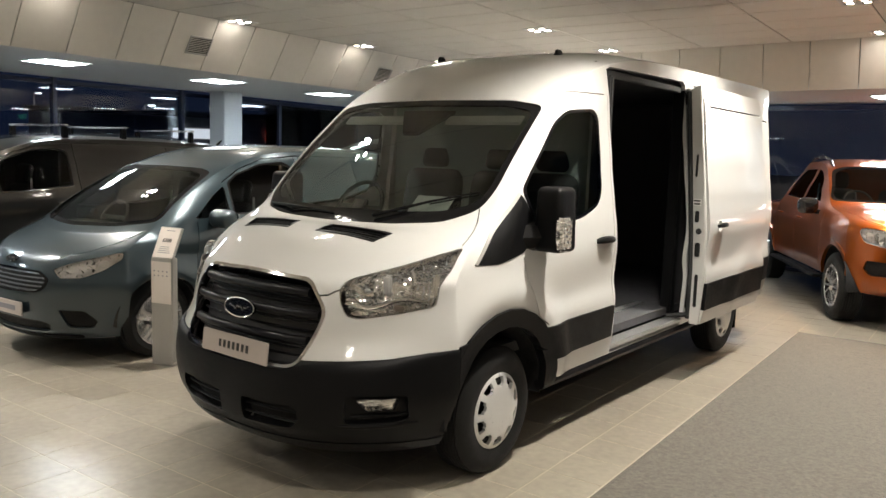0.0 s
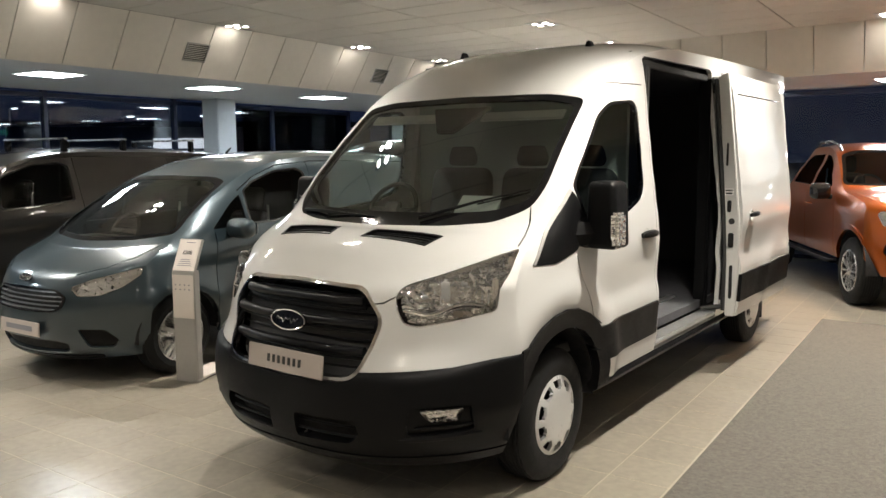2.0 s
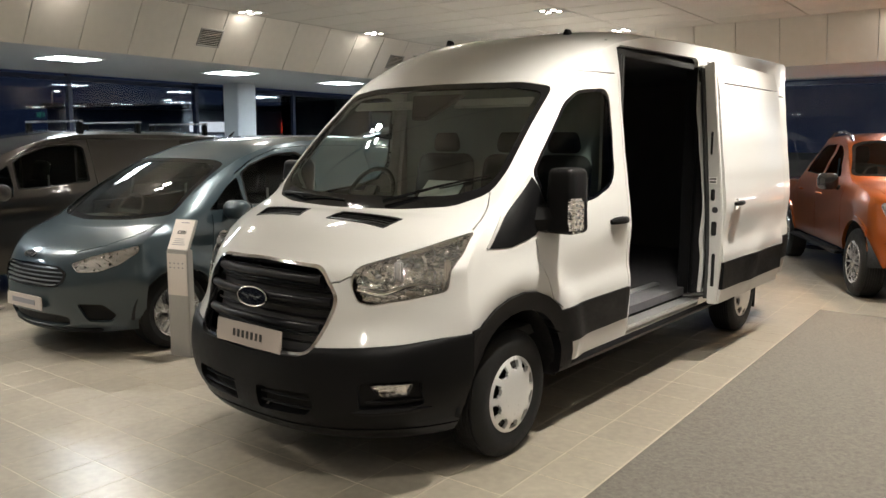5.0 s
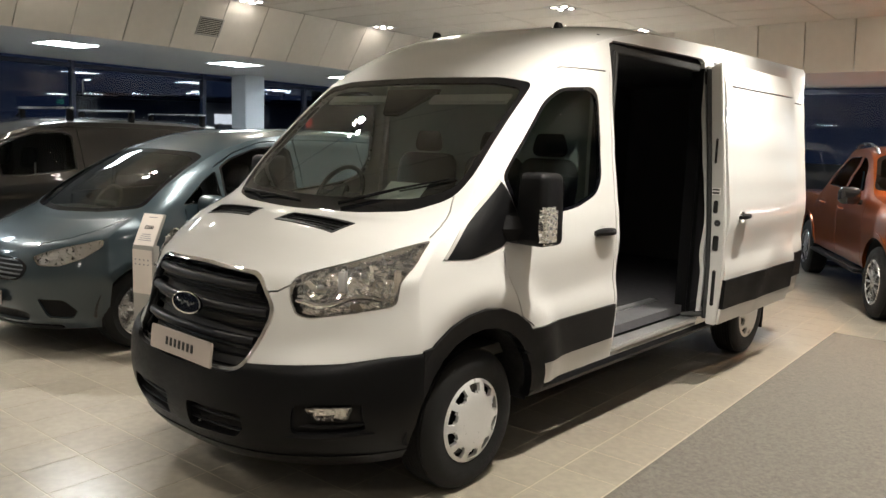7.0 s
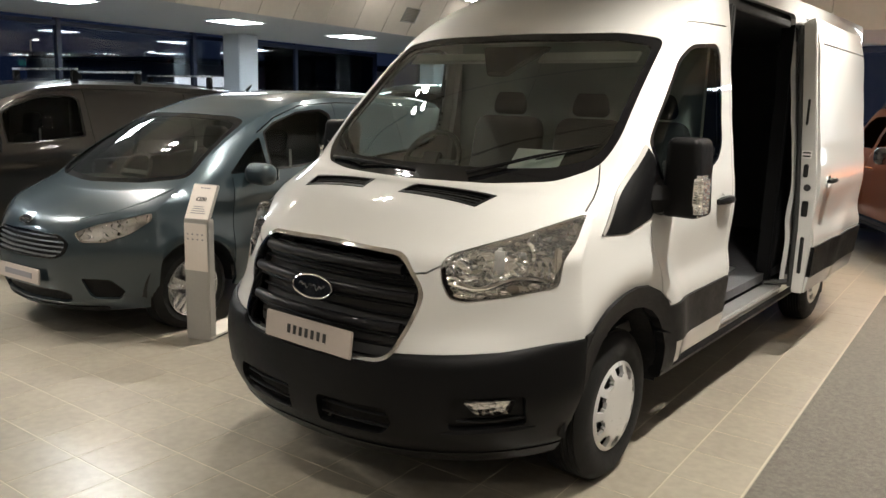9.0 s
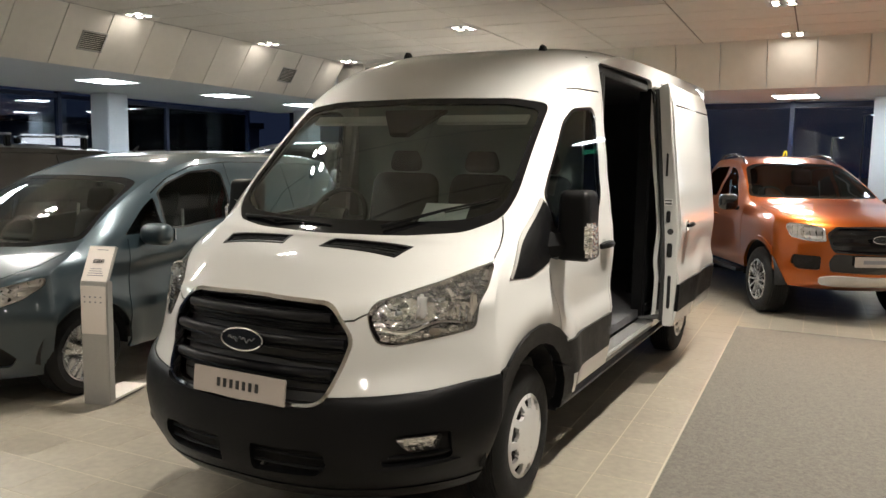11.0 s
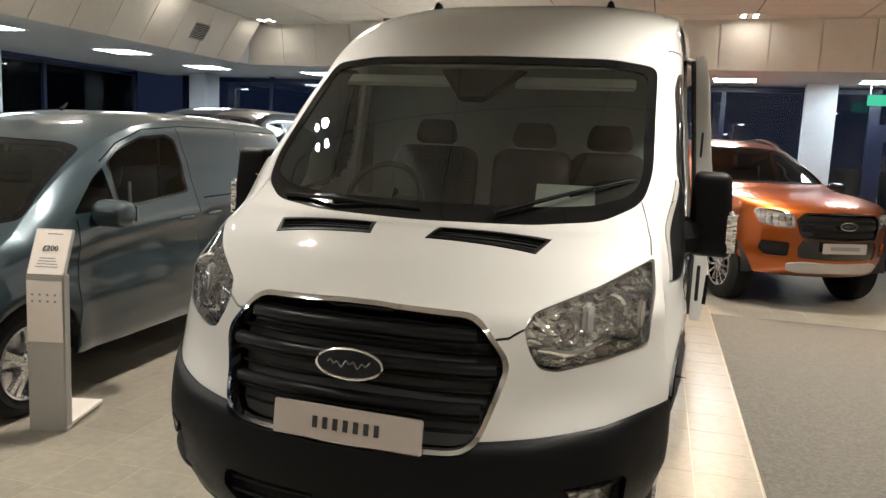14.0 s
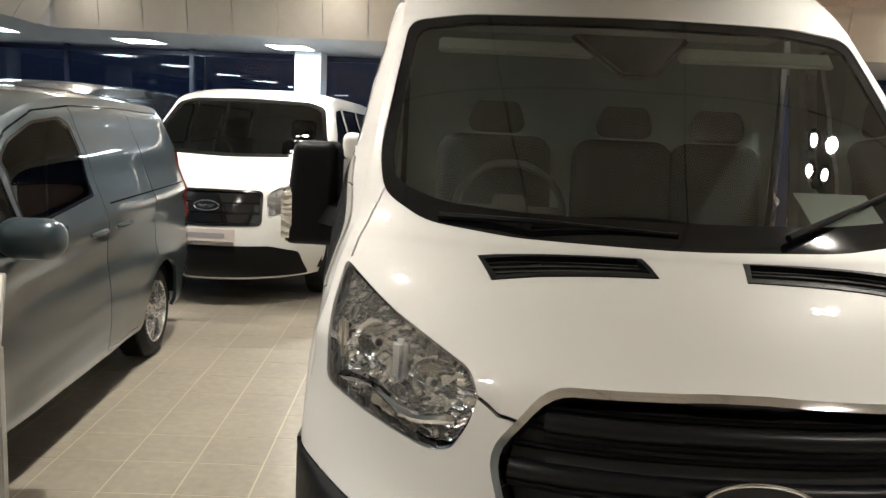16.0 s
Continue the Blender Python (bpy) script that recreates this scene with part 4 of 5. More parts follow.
    for sgn in (1, -1):
        for z in (0.405, 0.45):
            part("intake_slat", rod([(x * sgn + 0.015, -1.01 + 0.57 * abs(x / 0.985) ** 3.4, z + 0.02 * x) for x in np.linspace(0.09, 0.43, 7)], 0.007, 6), M_PLASTIC, b)
    bow = lambda x, z: -1.055 + 0.57 * abs(x / 0.985) ** 3.3 + max(0.0, 0.5 - z) * 0.16
    for sgn, pocket, f in fogs:
        part("fog_pocket", rim(shift(pocket, -0.022), -0.022), M_PLASTIC, b)
        part("fog_lamp", rim(shift(f.copy(), -0.02), -0.012), M_REFLECTOR, b, "clear fog lamp")
        part("fog_lens", shift(f, -0.006), G_LENS, b)
        part("fog_blade", rod([(x * sgn, bow(x, 0.476) + 0.02, 0.470 + 0.03 * (x - 0.7)) for x in np.linspace(0.69, 0.875, 8)], [0.005, 0.010, 0.012, 0.012, 0.012, 0.012, 0.010, 0.005], 8), M_PLASTIC, b)
        part("fog_blade", rod([(x * sgn, bow(x, 0.42) + 0.012, 0.418 + 0.05 * (x - 0.66)) for x in np.linspace(0.63, 0.90, 10)], [0.004, 0.012, 0.016, 0.018, 0.018, 0.018, 0.018, 0.016, 0.012, 0.004], 8), M_PLASTIC, b)
    part("tow_eye_cap", moved(lathe([(-0.012, 0.001), (-0.012, 0.018), (0, 0.02)], 12, "y"), pose(-0.44, -0.945, 0.365)), M_PLASTIC, b)

    # sides: what differs left and right is cut after mirroring
    arch = circle(0, 0.37, 0.455)
    flare = circle(0, 0.37, 0.555)
    arch2 = circle(3.75, 0.37, 0.42)
    flare2 = circle(3.75, 0.37, 0.49)
    carve(S, arch, "x").free()
    carve(S, arch2, "x").free()
    fl = carve(S, flare, "x")
    fl2 = carve(S, flare2, "x")
    corner = carve(S, [(-0.6, 0.2), (0.0, 0.2), (0.0, 0.81), (-0.36, 0.793), (-0.45, 0.785), (-0.6, 0.775)], "x", lambda c: c.y < -0.2)
    clad1 = carve(S, soften([(0.40, 0.555), (1.275, 0.565), (1.285, 0.775), (0.36, 0.765)], 0.01, 2), "x")
    clad2 = carve(S, [(2.62, 0.57), (3.9, 0.57), (3.9, 0.80), (2.62, 0.79)], "x")
    clad3 = carve(S, [(3.9, 0.57), (4.96, 0.57), (4.96, 0.80), (3.9, 0.80)], "x")
    glass_line = soften([(0.155, 1.535), (0.40, 1.775), (0.58, 1.945), (0.72, 2.02), (1.03, 2.045), (1.095, 1.99), (1.095, 1.54), (1.03, 1.44), (0.82, 1.375), (0.28, 1.32)], 0.06, 4)
    win = carve(S, glass_line, "x")
    wcx, wcz = 0.72, 1.68
    wg = carve(win, [(wcx + (y - wcx) * 0.95, wcz + (z - wcz) * 0.945) for y, z in glass_line], "x")
    sail = carve(S, soften([(-0.27, 1.175), (-0.10, 1.325), (0.04, 1.445), (0.145, 1.54), (0.27, 1.325), (0.12, 1.215), (-0.1, 1.17)], 0.01, 2), "x", lambda c: c.z > 1.0)
    sail_edge = carve(sail, stroke([(-0.262, 1.178), (-0.095, 1.322), (0.045, 1.442), (0.150, 1.535)], 0.018), "x")
    for ln in ([(0.13, 1.19), (0.17, 1.05), (0.30, 0.84), (0.40, 0.78)], [(0.42, 0.55), (0.46, 0.41)], [(0.0, 1.56), (0.22, 1.76), (0.50, 2.02), (0.62, 2.10), (0.78, 2.135), (1.18, 2.145)]):
        carve(S, stroke(ln, 0.007), "x").free()
    carve(S, stroke([(1.225, 2.145), (1.222, 1.98), (1.228, 1.5), (1.25, 1.1), (1.283, 0.78)], 0.006), "x").free()
    groove = carve(S, stroke([(2.75, 2.165), (4.86, 2.165)], 0.012), "x")
    groove.free()
    lower = carve(S, [(0.40, 0.2), (3.45, 0.2), (3.45, 0.43), (0.40, 0.43)], "x")
    R = flip(S)
    hole = carve(S, [(1.252, 2.315), (1.30, 2.335), (2.55, 2.355), (2.60, 2.33), (2.60, 0.435), (1.318, 0.435), (1.312, 0.78), (1.288, 1.15), (1.262, 1.5), (1.25, 2.0)], "x")
    hole.free()
    part("side_panel", rim(S, 0.03), M_WHITE, body, "white panel with an open side doorway")
    carve(R, stroke([(1.30, 0.45), (1.28, 0.8), (1.225, 1.5), (1.24, 2.3)], 0.007), "x").free()
    carve(R, stroke([(2.62, 0.45), (2.62, 2.3)], 0.007), "x").free()
    part("side_panel", rim(R, 0.03), M_WHITE, body)
    part("front_and_roof", rim(F, 0.03), M_WHITE, body)
    part("tail_panel", sh.tail(), M_WHITE, body)
    for sg in (1, -1):
        k = (lambda q: q.copy()) if sg > 0 else flip
        d = new("door")
        d.parent = t
        part("window", shift(k(wg), -0.004), G_DARK, d, "dark door window")
        part("window_seal", rim(shift(k(win), -0.002), 0.02), M_GLOSSBLACK, d)
        part("sail_trim", rim(shift(k(sail_edge), 0.008), 0.02), M_POST, d, "grey edging")
        part("mirror_sail", rim(shift(k(sail), 0.004), 0.02), M_PLASTIC, d, "black plastic mirror triangle")
        part("cladding", rim(shift(k(clad1), 0.012), 0.03), M_PLASTIC, d, "black side moulding")
        hx = 1.0 * sg
        part("handle_cup", moved(lathe([(-0.012, 0.001), (-0.01, 0.03), (0.006, 0.045)], 20, "x"), pose(hx + 0.002 * sg, 1.07, 1.215)), M_WHITE, d)
        part("handle", rod([(hx + 0.016 * sg, 0.985, 1.22), (hx + 0.03 * sg, 1.02, 1.226), (hx + 0.034 * sg, 1.1, 1.226), (hx + 0.028 * sg, 1.17, 1.222), (hx + 0.01 * sg, 1.2, 1.22)], [0.016, 0.023, 0.024, 0.022, 0.014], 8), M_PLASTIC, d, "black door handle")
        w1 = part("wheel_arch", rim(shift(k(fl), 0.014), 0.05), M_PLASTIC, body, "black wheel arch trim")
        part("wheel_arch", rim(shift(k(fl2), 0.01), 0.05), M_PLASTIC, body)
        part("bumper_corner", rim(shift(k(corner), 0.012), 0.03), M_PLASTIC, b)
        part("cladding", rim(shift(k(clad2), 0.01), 0.02), M_PLASTIC, body)
        part("cladding", rim(shift(k(clad3), 0.01), 0.02), M_PLASTIC, body)
        part("sill", rim(shift(k(lower), -0.02), 0.02), M_PLASTIC, body)
        for ay, ar in ((0, 0.46), (3.75, 0.425)):
            lin = arch_liner(ar, 0.4)
            part("wheel_house", moved(lin if sg > 0 else flip(lin), pose(0.955 * sg, ay, 0.37)), M_VOID, body)
    for q in (win, wg, sail, sail_edge, clad1, clad2, clad3, fl, fl2, corner, lower):
        q.free()
    part("sill_rail", rod([(0.955, 0.45, 0.40), (0.955, 3.35, 0.40)], 0.035, 8), M_PLASTIC, body)
    part("sill_rail", rod([(-0.955, 0.45, 0.40), (-0.955, 3.35, 0.40)], 0.035, 8), M_PLASTIC, body)
    part("underbody", box(-0.55, 0.55, -0.72, 4.8, 0.27, 0.42, 0.02), M_SEAM, body)
    part("underbody", box(-0.88, 0.88, 0.5, 3.3, 0.36, 0.44, 0.02), M_SEAM, body)
    for sx in (0.97, -0.97):
        for sy in (0.0, 3.75):
            wheel(t, sx, sy, 0.352, 0.352, 0.225, 0.212, "cap", 1 if sx > 0 else -1)
    mirror(t, 1.105, 0.28, 1.22, 0.18, 0.355, 0.19, 1, M_PLASTIC, 0.9)
    mirror(t, 1.105, 0.28, 1.22, 0.18, 0.355, 0.19, -1, M_PLASTIC, 0.9)
    for x in (-0.5, 0.5):
        part("roof_mount", prism([(x - 0.026, 2.415), (x + 0.026, 2.415), (x + 0.010, 2.462), (x - 0.010, 2.462)], "y", 1.25, 1.31, 0.006), M_PLASTIC, t)
    for pts in ([(0.30, -0.31, 1.385), (0.56, -0.155, 1.47), (0.79, 0.01, 1.535)], [(-0.66, -0.20, 1.39), (-0.4, -0.285, 1.395), (0.0, -0.315, 1.38)]):
        part("wiper", join(rod(pts, [0.011, 0.008, 0.004], 6), rod([(p[0], p[1] + 0.012, p[2] - 0.012) for p in pts[1:]], 0.005, 6)), M_PLASTIC, t, "black wiper arm")
    # the load space and the cab
    cargo = new("load_space")
    cargo.parent = t
    cargo["label"] = "dark lined load space"
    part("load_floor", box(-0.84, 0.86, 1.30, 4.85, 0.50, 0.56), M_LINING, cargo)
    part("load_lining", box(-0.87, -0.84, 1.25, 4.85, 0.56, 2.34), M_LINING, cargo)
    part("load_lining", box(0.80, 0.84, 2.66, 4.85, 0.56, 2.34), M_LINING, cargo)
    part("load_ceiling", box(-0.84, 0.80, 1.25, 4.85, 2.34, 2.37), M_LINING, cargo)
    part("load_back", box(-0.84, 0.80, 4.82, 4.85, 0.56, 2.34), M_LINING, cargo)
    part("cab_bulkhead", box(-0.84, 0.82, 1.17, 1.21, 0.5, 2.30), M_BULKHEAD, cargo)
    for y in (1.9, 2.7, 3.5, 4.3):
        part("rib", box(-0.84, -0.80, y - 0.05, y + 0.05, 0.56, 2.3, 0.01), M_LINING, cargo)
    step = new("side_step")
    step.parent = t
    part("step_tread", box(0.60, 0.90, 1.34, 2.60, 0.44, 0.475, 0.006), M_PLASTIC, step)
    part("step_riser", box(0.58, 0.60, 1.34, 2.60, 0.475, 0.56), M_WHITE, step)
    part("step_edge", box(0.865, 0.985, 1.33, 2.60, 0.455, 0.49, 0.01), M_STEELSILL, step, "bright step edge")
    part("floor_edge", box(0.60, 0.66, 1.33, 2.60, 0.555, 0.572, 0.004), M_STEELSILL, step)
    part("door_frame", box(0.86, 0.90, 1.29, 1.335, 0.46, 2.28, 0.01), M_SEAM, body)
    part("door_frame", box(0.80, 0.90, 2.595, 2.66, 0.46, 2.3, 0.01), M_PLASTIC, body)
    part("door_rail", box(0.80, 0.86, 1.3, 2.6, 2.27, 2.32, 0.006), M_SEAM, body)
    cab = new("cab_interior")
    cab.parent = t
    dash = prism([(-0.30, 1.28), (-0.12, 1.36), (0.16, 1.36), (0.24, 1.28), (0.24, 0.95), (0.05, 0.75), (-0.3, 0.75)], "x", -0.82, 0.82, 0.03)
    part("dashboard", dash, M_TRIM, cab)
    part("cab_floor", box(-0.84, 0.84, -0.3, 1.2, 0.60, 0.66), M_TRIM, cab)
    part("headlining", box(-0.74, 0.74, 0.72, 1.2, 2.08, 2.11, 0.01), M_GREYTRIM, cab)
    part("steering_wheel", moved(join(rod([(0.19 * math.cos(a), 0.19 * math.sin(a), 0) for a in np.linspace(0, 6.283, 28, endpoint=False)], 0.015, 8, True), box(-0.18, 0.18, -0.02, 0.02, -0.01, 0.01, 0.005), box(-0.06, 0.06, -0.08, 0.06, -0.02, 0.02, 0.01)), pose(-0.42, 0.33, 1.36, 62)), M_TRIM, cab)
    for x, w in ((-0.44, 0.52), (0.14, 0.46), (0.56, 0.42)):
        seat(cab, x, 0.82, 0.92, w=w)
    for x in (-0.42, 0.45):
        part("sun_visor", moved(box(-0.28, 0.28, -0.04, 0.04, -0.01, 0.01, 0.008), pose(x, 0.50, 1.945, 42)), M_PAPER, cab, "pale folded sun visor")
    part("mirror_pod", moved(prism([(-0.22, 0.0), (0.22, 0.0), (0.06, -0.25), (-0.06, -0.25)], "z", -0.05, -0.02, 0.01), pose(0, 0.515, 2.03, 38.5)), M_PLASTIC, cab, "dark sensor housing behind the windscreen")
    part("leaflet", moved(box(-0.118, 0.118, -0.08, 0.08, -0.002, 0.002), pose(0.535, -0.10, 1.447, 37, 0, 8)), M_PAPER, cab, "white leaflet behind the windscreen")

    # the side door, slid back along the body
    d = new("sliding_door")
    d.parent = t
    d["label"] = "white sliding side door standing open"
    dm = bmesh.new()
    zs = np.linspace(0.46, 2.33, 64)
    ys = np.linspace(2.60, 4.10, 18)
    grid = [[dm.verts.new((lerp_table(table, z) + 1.1 * sculpt(y, z) + 0.155 - 0.03 * max(0, (z - 2.1) / 0.23) ** 2, y, z)) for y in ys] for z in zs]
    for A, B in zip(grid, grid[1:]):
        for k in range(len(ys) - 1):
            dm.faces.new((A[k], A[k + 1], B[k + 1], B[k]))
    dc = carve(dm, [(2.59, 0.575), (4.11, 0.575), (4.11, 0.80), (2.59, 0.79)], "x")
    carve(dm, stroke([(2.72, 2.17), (4.11, 2.175)], 0.012), "x").free()
    inner = dm.copy()
    part("door_skin", rim(dm, 0.05), M_WHITE, d)
    bmesh.ops.translate(inner, vec=(-0.06, 0, 0), verts=inner.verts)
    bmesh.ops.reverse_faces(inner, faces=inner.faces)
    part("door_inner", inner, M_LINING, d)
    part("cladding", rim(shift(dc, 0.012), 0.04), M_PLASTIC, d)
    part("door_edge", prism([(1.06, 0.46), (1.13, 0.46), (1.15, 0.8), (1.145, 1.2), (1.105, 1.6), (1.03, 2.3), (0.95, 2.3), (1.015, 1.6), (1.045, 1.2), (1.06, 0.8)], "y", 2.56, 2.60, 0.006), M_WHITE, d)
    part("door_seal", rod([(1.045, 2.57, 0.50), (1.045, 2.565, 0.9), (1.03, 2.56, 1.2), (1.0, 2.555, 1.6), (0.965, 2.555, 2.0), (0.94, 2.56, 2.28)], 0.018, 6), M_SEAM, d)
    part("latch", box(1.055, 1.085, 2.545, 2.565, 1.27, 1.36, 0.006), M_VOID, d)
    part("latch", box(1.07, 1.11, 2.545, 2.565, 1.00, 1.11, 0.006), M_VOID, d)
    part("latch", box(1.085, 1.11, 2.548, 2.565, 0.60, 0.86, 0.006), M_VOID, d)
    part("latch", box(1.035, 1.05, 2.548, 2.565, 1.62, 1.80, 0.006), M_VOID, d)
    part("sticker", box(1.035, 1.095, 2.553, 2.559, 1.40, 1.45), M_PAPER, d)
    part("sticker_print", join(box(1.04, 1.09, 2.5515, 2.5535, 1.432, 1.443), box(1.04, 1.09, 2.5515, 2.5535, 1.408, 1.42)), M_INK, d)
    part("lock_hole", moved(lathe([(0, 0.001), (0, 0.02), (0.006, 0.024)], 14, "y"), pose(1.09, 2.553, 1.2)), M_SEAM, d)
    part("roller_arm", rod([(0.90, 2.62, 2.29), (0.98, 2.59, 2.26), (1.0, 2.58, 2.2)], 0.022, 8), M_STEELSILL, d)
    part("roller_arm", rod([(0.88, 2.55, 0.50), (1.06, 2.6, 0.53)], 0.02, 8), M_SEAM, d)
    part("handle_cup", moved(lathe([(-0.012, 0.001), (-0.01, 0.03), (0.006, 0.045)], 20, "x"), pose(1.165, 2.82, 1.235)), M_WHITE, d)
    part("handle", rod([(1.185, 2.74, 1.24), (1.20, 2.78, 1.245), (1.2, 2.87, 1.245), (1.175, 2.92, 1.24)], [0.014, 0.02, 0.02, 0.012], 8), M_PLASTIC, d, "black door handle")
    part("mud_flap", box(0.72, 0.95, 4.13, 4.15, 0.16, 0.5, 0.004), M_PLASTIC, body)
    part("mud_flap", box(-0.95, -0.72, 4.13, 4.15, 0.16, 0.5, 0.004), M_PLASTIC, body)
    return t


display_van()


# ---- the other vehicles ----
def vehicle(name, m, label, category, s):
    t = base(name, m, label, category)
    paint = s["paint"]
    sh = Shell(s["rows"], s["first"], s["table"], s["sill"], s["taper"], sculpt=s.get("sculpt"), per=s.get("per", 3), lateral=20, down=s.get("down", 22))
    F, S = sh.front, sh.side
    body = new("body")
    body.parent = t
    ymax = s["ws_back"]
    ws = carve(F, mirrored(soften(s["ws"], 0.05, 3)[3:-3]), "y", lambda c: c.y < ymax)
    k = s["ws"]
    cz = (k[0][1] + k[-1][1]) / 2
    clear = carve(ws, mirrored(soften([(x * 0.95, cz + (z - cz) * 0.88) for x, z in k], 0.05, 3)[3:-3]), "y")
    w = part("windscreen", shift(clear, -0.004), s.get("screen", G_SCREEN_B), t)
    part("frit", rim(shift(ws, -0.003), 0.01), M_FRIT, w)
    fr = lambda c: c.y < s["nose_back"]
    if s.get("grille"):
        gp = carve(F, mirrored(soften(s["grille"], 0.03, 3)[3:-3]), "y", fr)
        g = new("grille")
        g.parent = t
        zt, zb = s["grille"][0][1], s["grille"][-1][1]
        zc = (zt + zb) / 2
        gi = carve(gp, mirrored(soften([(x * 0.95, zc + (z - zc) * 0.88) for x, z in s["grille"]], 0.03, 3)[3:-3]), "y")
        part("surround", rim(shift(gp, 0.008), 0.04), s.get("surround", M_GLOSSBLACK), g)
        part("mesh_backing", shift(gi.copy(), -0.04), M_SEAM, g)
        n = s.get("bars", 5)
        for i in range(n):
            z = zb + (zt - zb) * (i + 0.75) / (n + 0.5)
            hb = (zt - zb) / n * s.get("bar_fill", 0.28)
            bar = carve(gi, [(-1, z - hb), (1, z - hb), (1, z + hb), (-1, z + hb)], "y")
            part("grille_bar", rim(shift(bar, -0.004), 0.025), s.get("bar_mat", M_GLOSSBLACK), g)
        gi.free()
    for sg in (1, -1):
        pc = carve(F, [(x * sg, z) for x, z in soften(s["lamp"], 0.02, 2)], "y", lambda c: c.y < s["lamp_back"])
        h = new("headlight")
        h.parent = t
        bowl = pc.copy()
        bmesh.ops.translate(bowl, vec=(-0.01 * sg, 0.028, 0), verts=bowl.verts)
        part("reflector", facets(bowl, 0.75, 0.034), M_SMALL_REFLECTOR, h, "", 5)
        edge = pc.copy()
        lx = sum(p[0] for p in s["lamp"]) / len(s["lamp"]) * sg
        lz = sum(p[1] for p in s["lamp"]) / len(s["lamp"])
        carve(edge, [(lx + (x * sg - lx) * 0.96, lz + (z - lz) * 0.92) for x, z in soften(s["lamp"], 0.02, 2)], "y").free()
        part("bezel", rim(shift(edge, -0.003), 0.025), M_CHROME, h)
        ys = [v.co.y for v in pc.verts]
        part("lamp_bowl", moved(lathe([(-0.04, 0.008), (-0.02, 0.03), (0.0, 0.05), (0.004, 0.058)], 18, "y"), pose(lx, sum(ys) / len(ys) + 0.02, lz, 0, 0, 180 - 20 * sg)), M_REFLECTOR, h)
        part("lens", shift(pc, 0.002), G_LENS, h)
    for nm, poly, mat, off in s.get("front_parts", []):
        for sg in ((1, -1) if poly[0][0] > 0.01 else (0,)):
            q = [(x * sg, z) for x, z in soften(poly, 0.02, 2)] if sg else mirrored(soften(poly, 0.03, 3)[3:-3])
            pc = carve(F, q, "y", fr)
            part(nm, rim(shift(pc, off), 0.03 if off >= 0 else off), mat, t)
    if s.get("bonnet_line"):
        for sg in (1, -1):
            carve(F, [(x * sg, y) for x, y in stroke(s["bonnet_line"], 0.007)], "z", lambda c: c.z > 0.8).free()
    arches, panes, clads = [], [], []
    for y, z, r, fl in s["arches"]:
        carve(S, circle(y, z, r), "x").free()
        if fl:
            arches.append(carve(S, circle(y, z, fl), "x"))
    for q in s["panes"]:
        pn = carve(S, soften(q, 0.03, 3), "x")
        cy, cz = sum(p[0] for p in q) / len(q), sum(p[1] for p in q) / len(q)
        inn = carve(pn, [(cy + (y - cy) * 0.95, cz + (z - cz) * 0.93) for y, z in soften(q, 0.03, 3)], "x")
        panes.append((pn, inn))
    for q, mat in s.get("side_parts", []):
        clads.append((carve(S, q, "x"), mat))
    for ln in s.get("lines", []):
        carve(S, stroke(ln, 0.008), "x").free()
    for sg in (1, -1):
        kk = (lambda q: q.copy()) if sg > 0 else flip
        part("side_panel", rim(kk(S), 0.025), paint, body)
        for a in arches:
            part("wheel_arch", rim(shift(kk(a), 0.012), 0.04), s.get("arch_mat", paint), body)
        for pn, inn in panes:
            sw = part("side_window", shift(kk(inn), -0.004), s.get("side_glass", G_PRIVACY), t)
            part("window_seal", rim(shift(kk(pn), -0.002), 0.015), M_GLOSSBLACK, sw)
        for c, mat in clads:
            part("cladding", rim(shift(kk(c), 0.008), 0.02), mat, body)
        for hx, hy, hz in s.get("handles", []):
            part("door_handle", rod([(hx * sg, hy - 0.09, hz), ((hx + 0.022) * sg, hy - 0.05, hz + 0.006), ((hx + 0.024) * sg, hy + 0.05, hz + 0.006), (hx * sg, hy + 0.09, hz)], [0.01, 0.017, 0.017, 0.01], 8), s.get("handle_mat", paint), t)
        mx, my, mz, mw, mh, md, ma = s["mirror"]
        mirror(t, mx, my, mz, mw, mh, md, sg, s.get("mirror_mat", paint), ma, lens=False, tall=False)
        for y, z, r, fl in s["arches"]:
            lin = arch_liner(r + 0.004, 0.34)
            part("wheel_house", moved(lin if sg > 0 else flip(lin), pose((s["track"] - 0.02) * sg, y, z)), M_VOID, body)
            wheel(t, s["track"] * sg, y, s["wheel"][0], s["wheel"][0], s["wheel"][1], s["wheel"][2], s["wheel"][3], sg)
    part("front_and_roof", rim(F, 0.025), paint, body)
    part("tail_panel", sh.tail(), paint, body)
    S.free()
    for a in arches + [c for c, _ in clads] + [q for pr in panes for q in pr]:
        a.free()
    part("underbody", box(-s["track"] + 0.36, s["track"] - 0.36, s["rows"][2][0] + 0.3, s["rows"][-1][0] - 0.1, s["sill"] - 0.04, s["sill"] + 0.08, 0.02), M_SEAM, body)
    dy, dz, dw = s["dash"]
    part("dashboard", box(-dw, dw, dy - 0.2, dy + 0.2, dz - 0.35, dz, 0.05), M_TRIM, t)
    part("steering_wheel", moved(join(rod([(0.18 * math.cos(a), 0.18 * math.sin(a), 0) for a in np.linspace(0, 6.283, 24, endpoint=False)], 0.014, 6, True), box(-0.17, 0.17, -0.02, 0.02, -0.01, 0.01, 0.005)), pose(-0.38, dy + 0.28, dz + 0.02, 62)), M_TRIM, t)
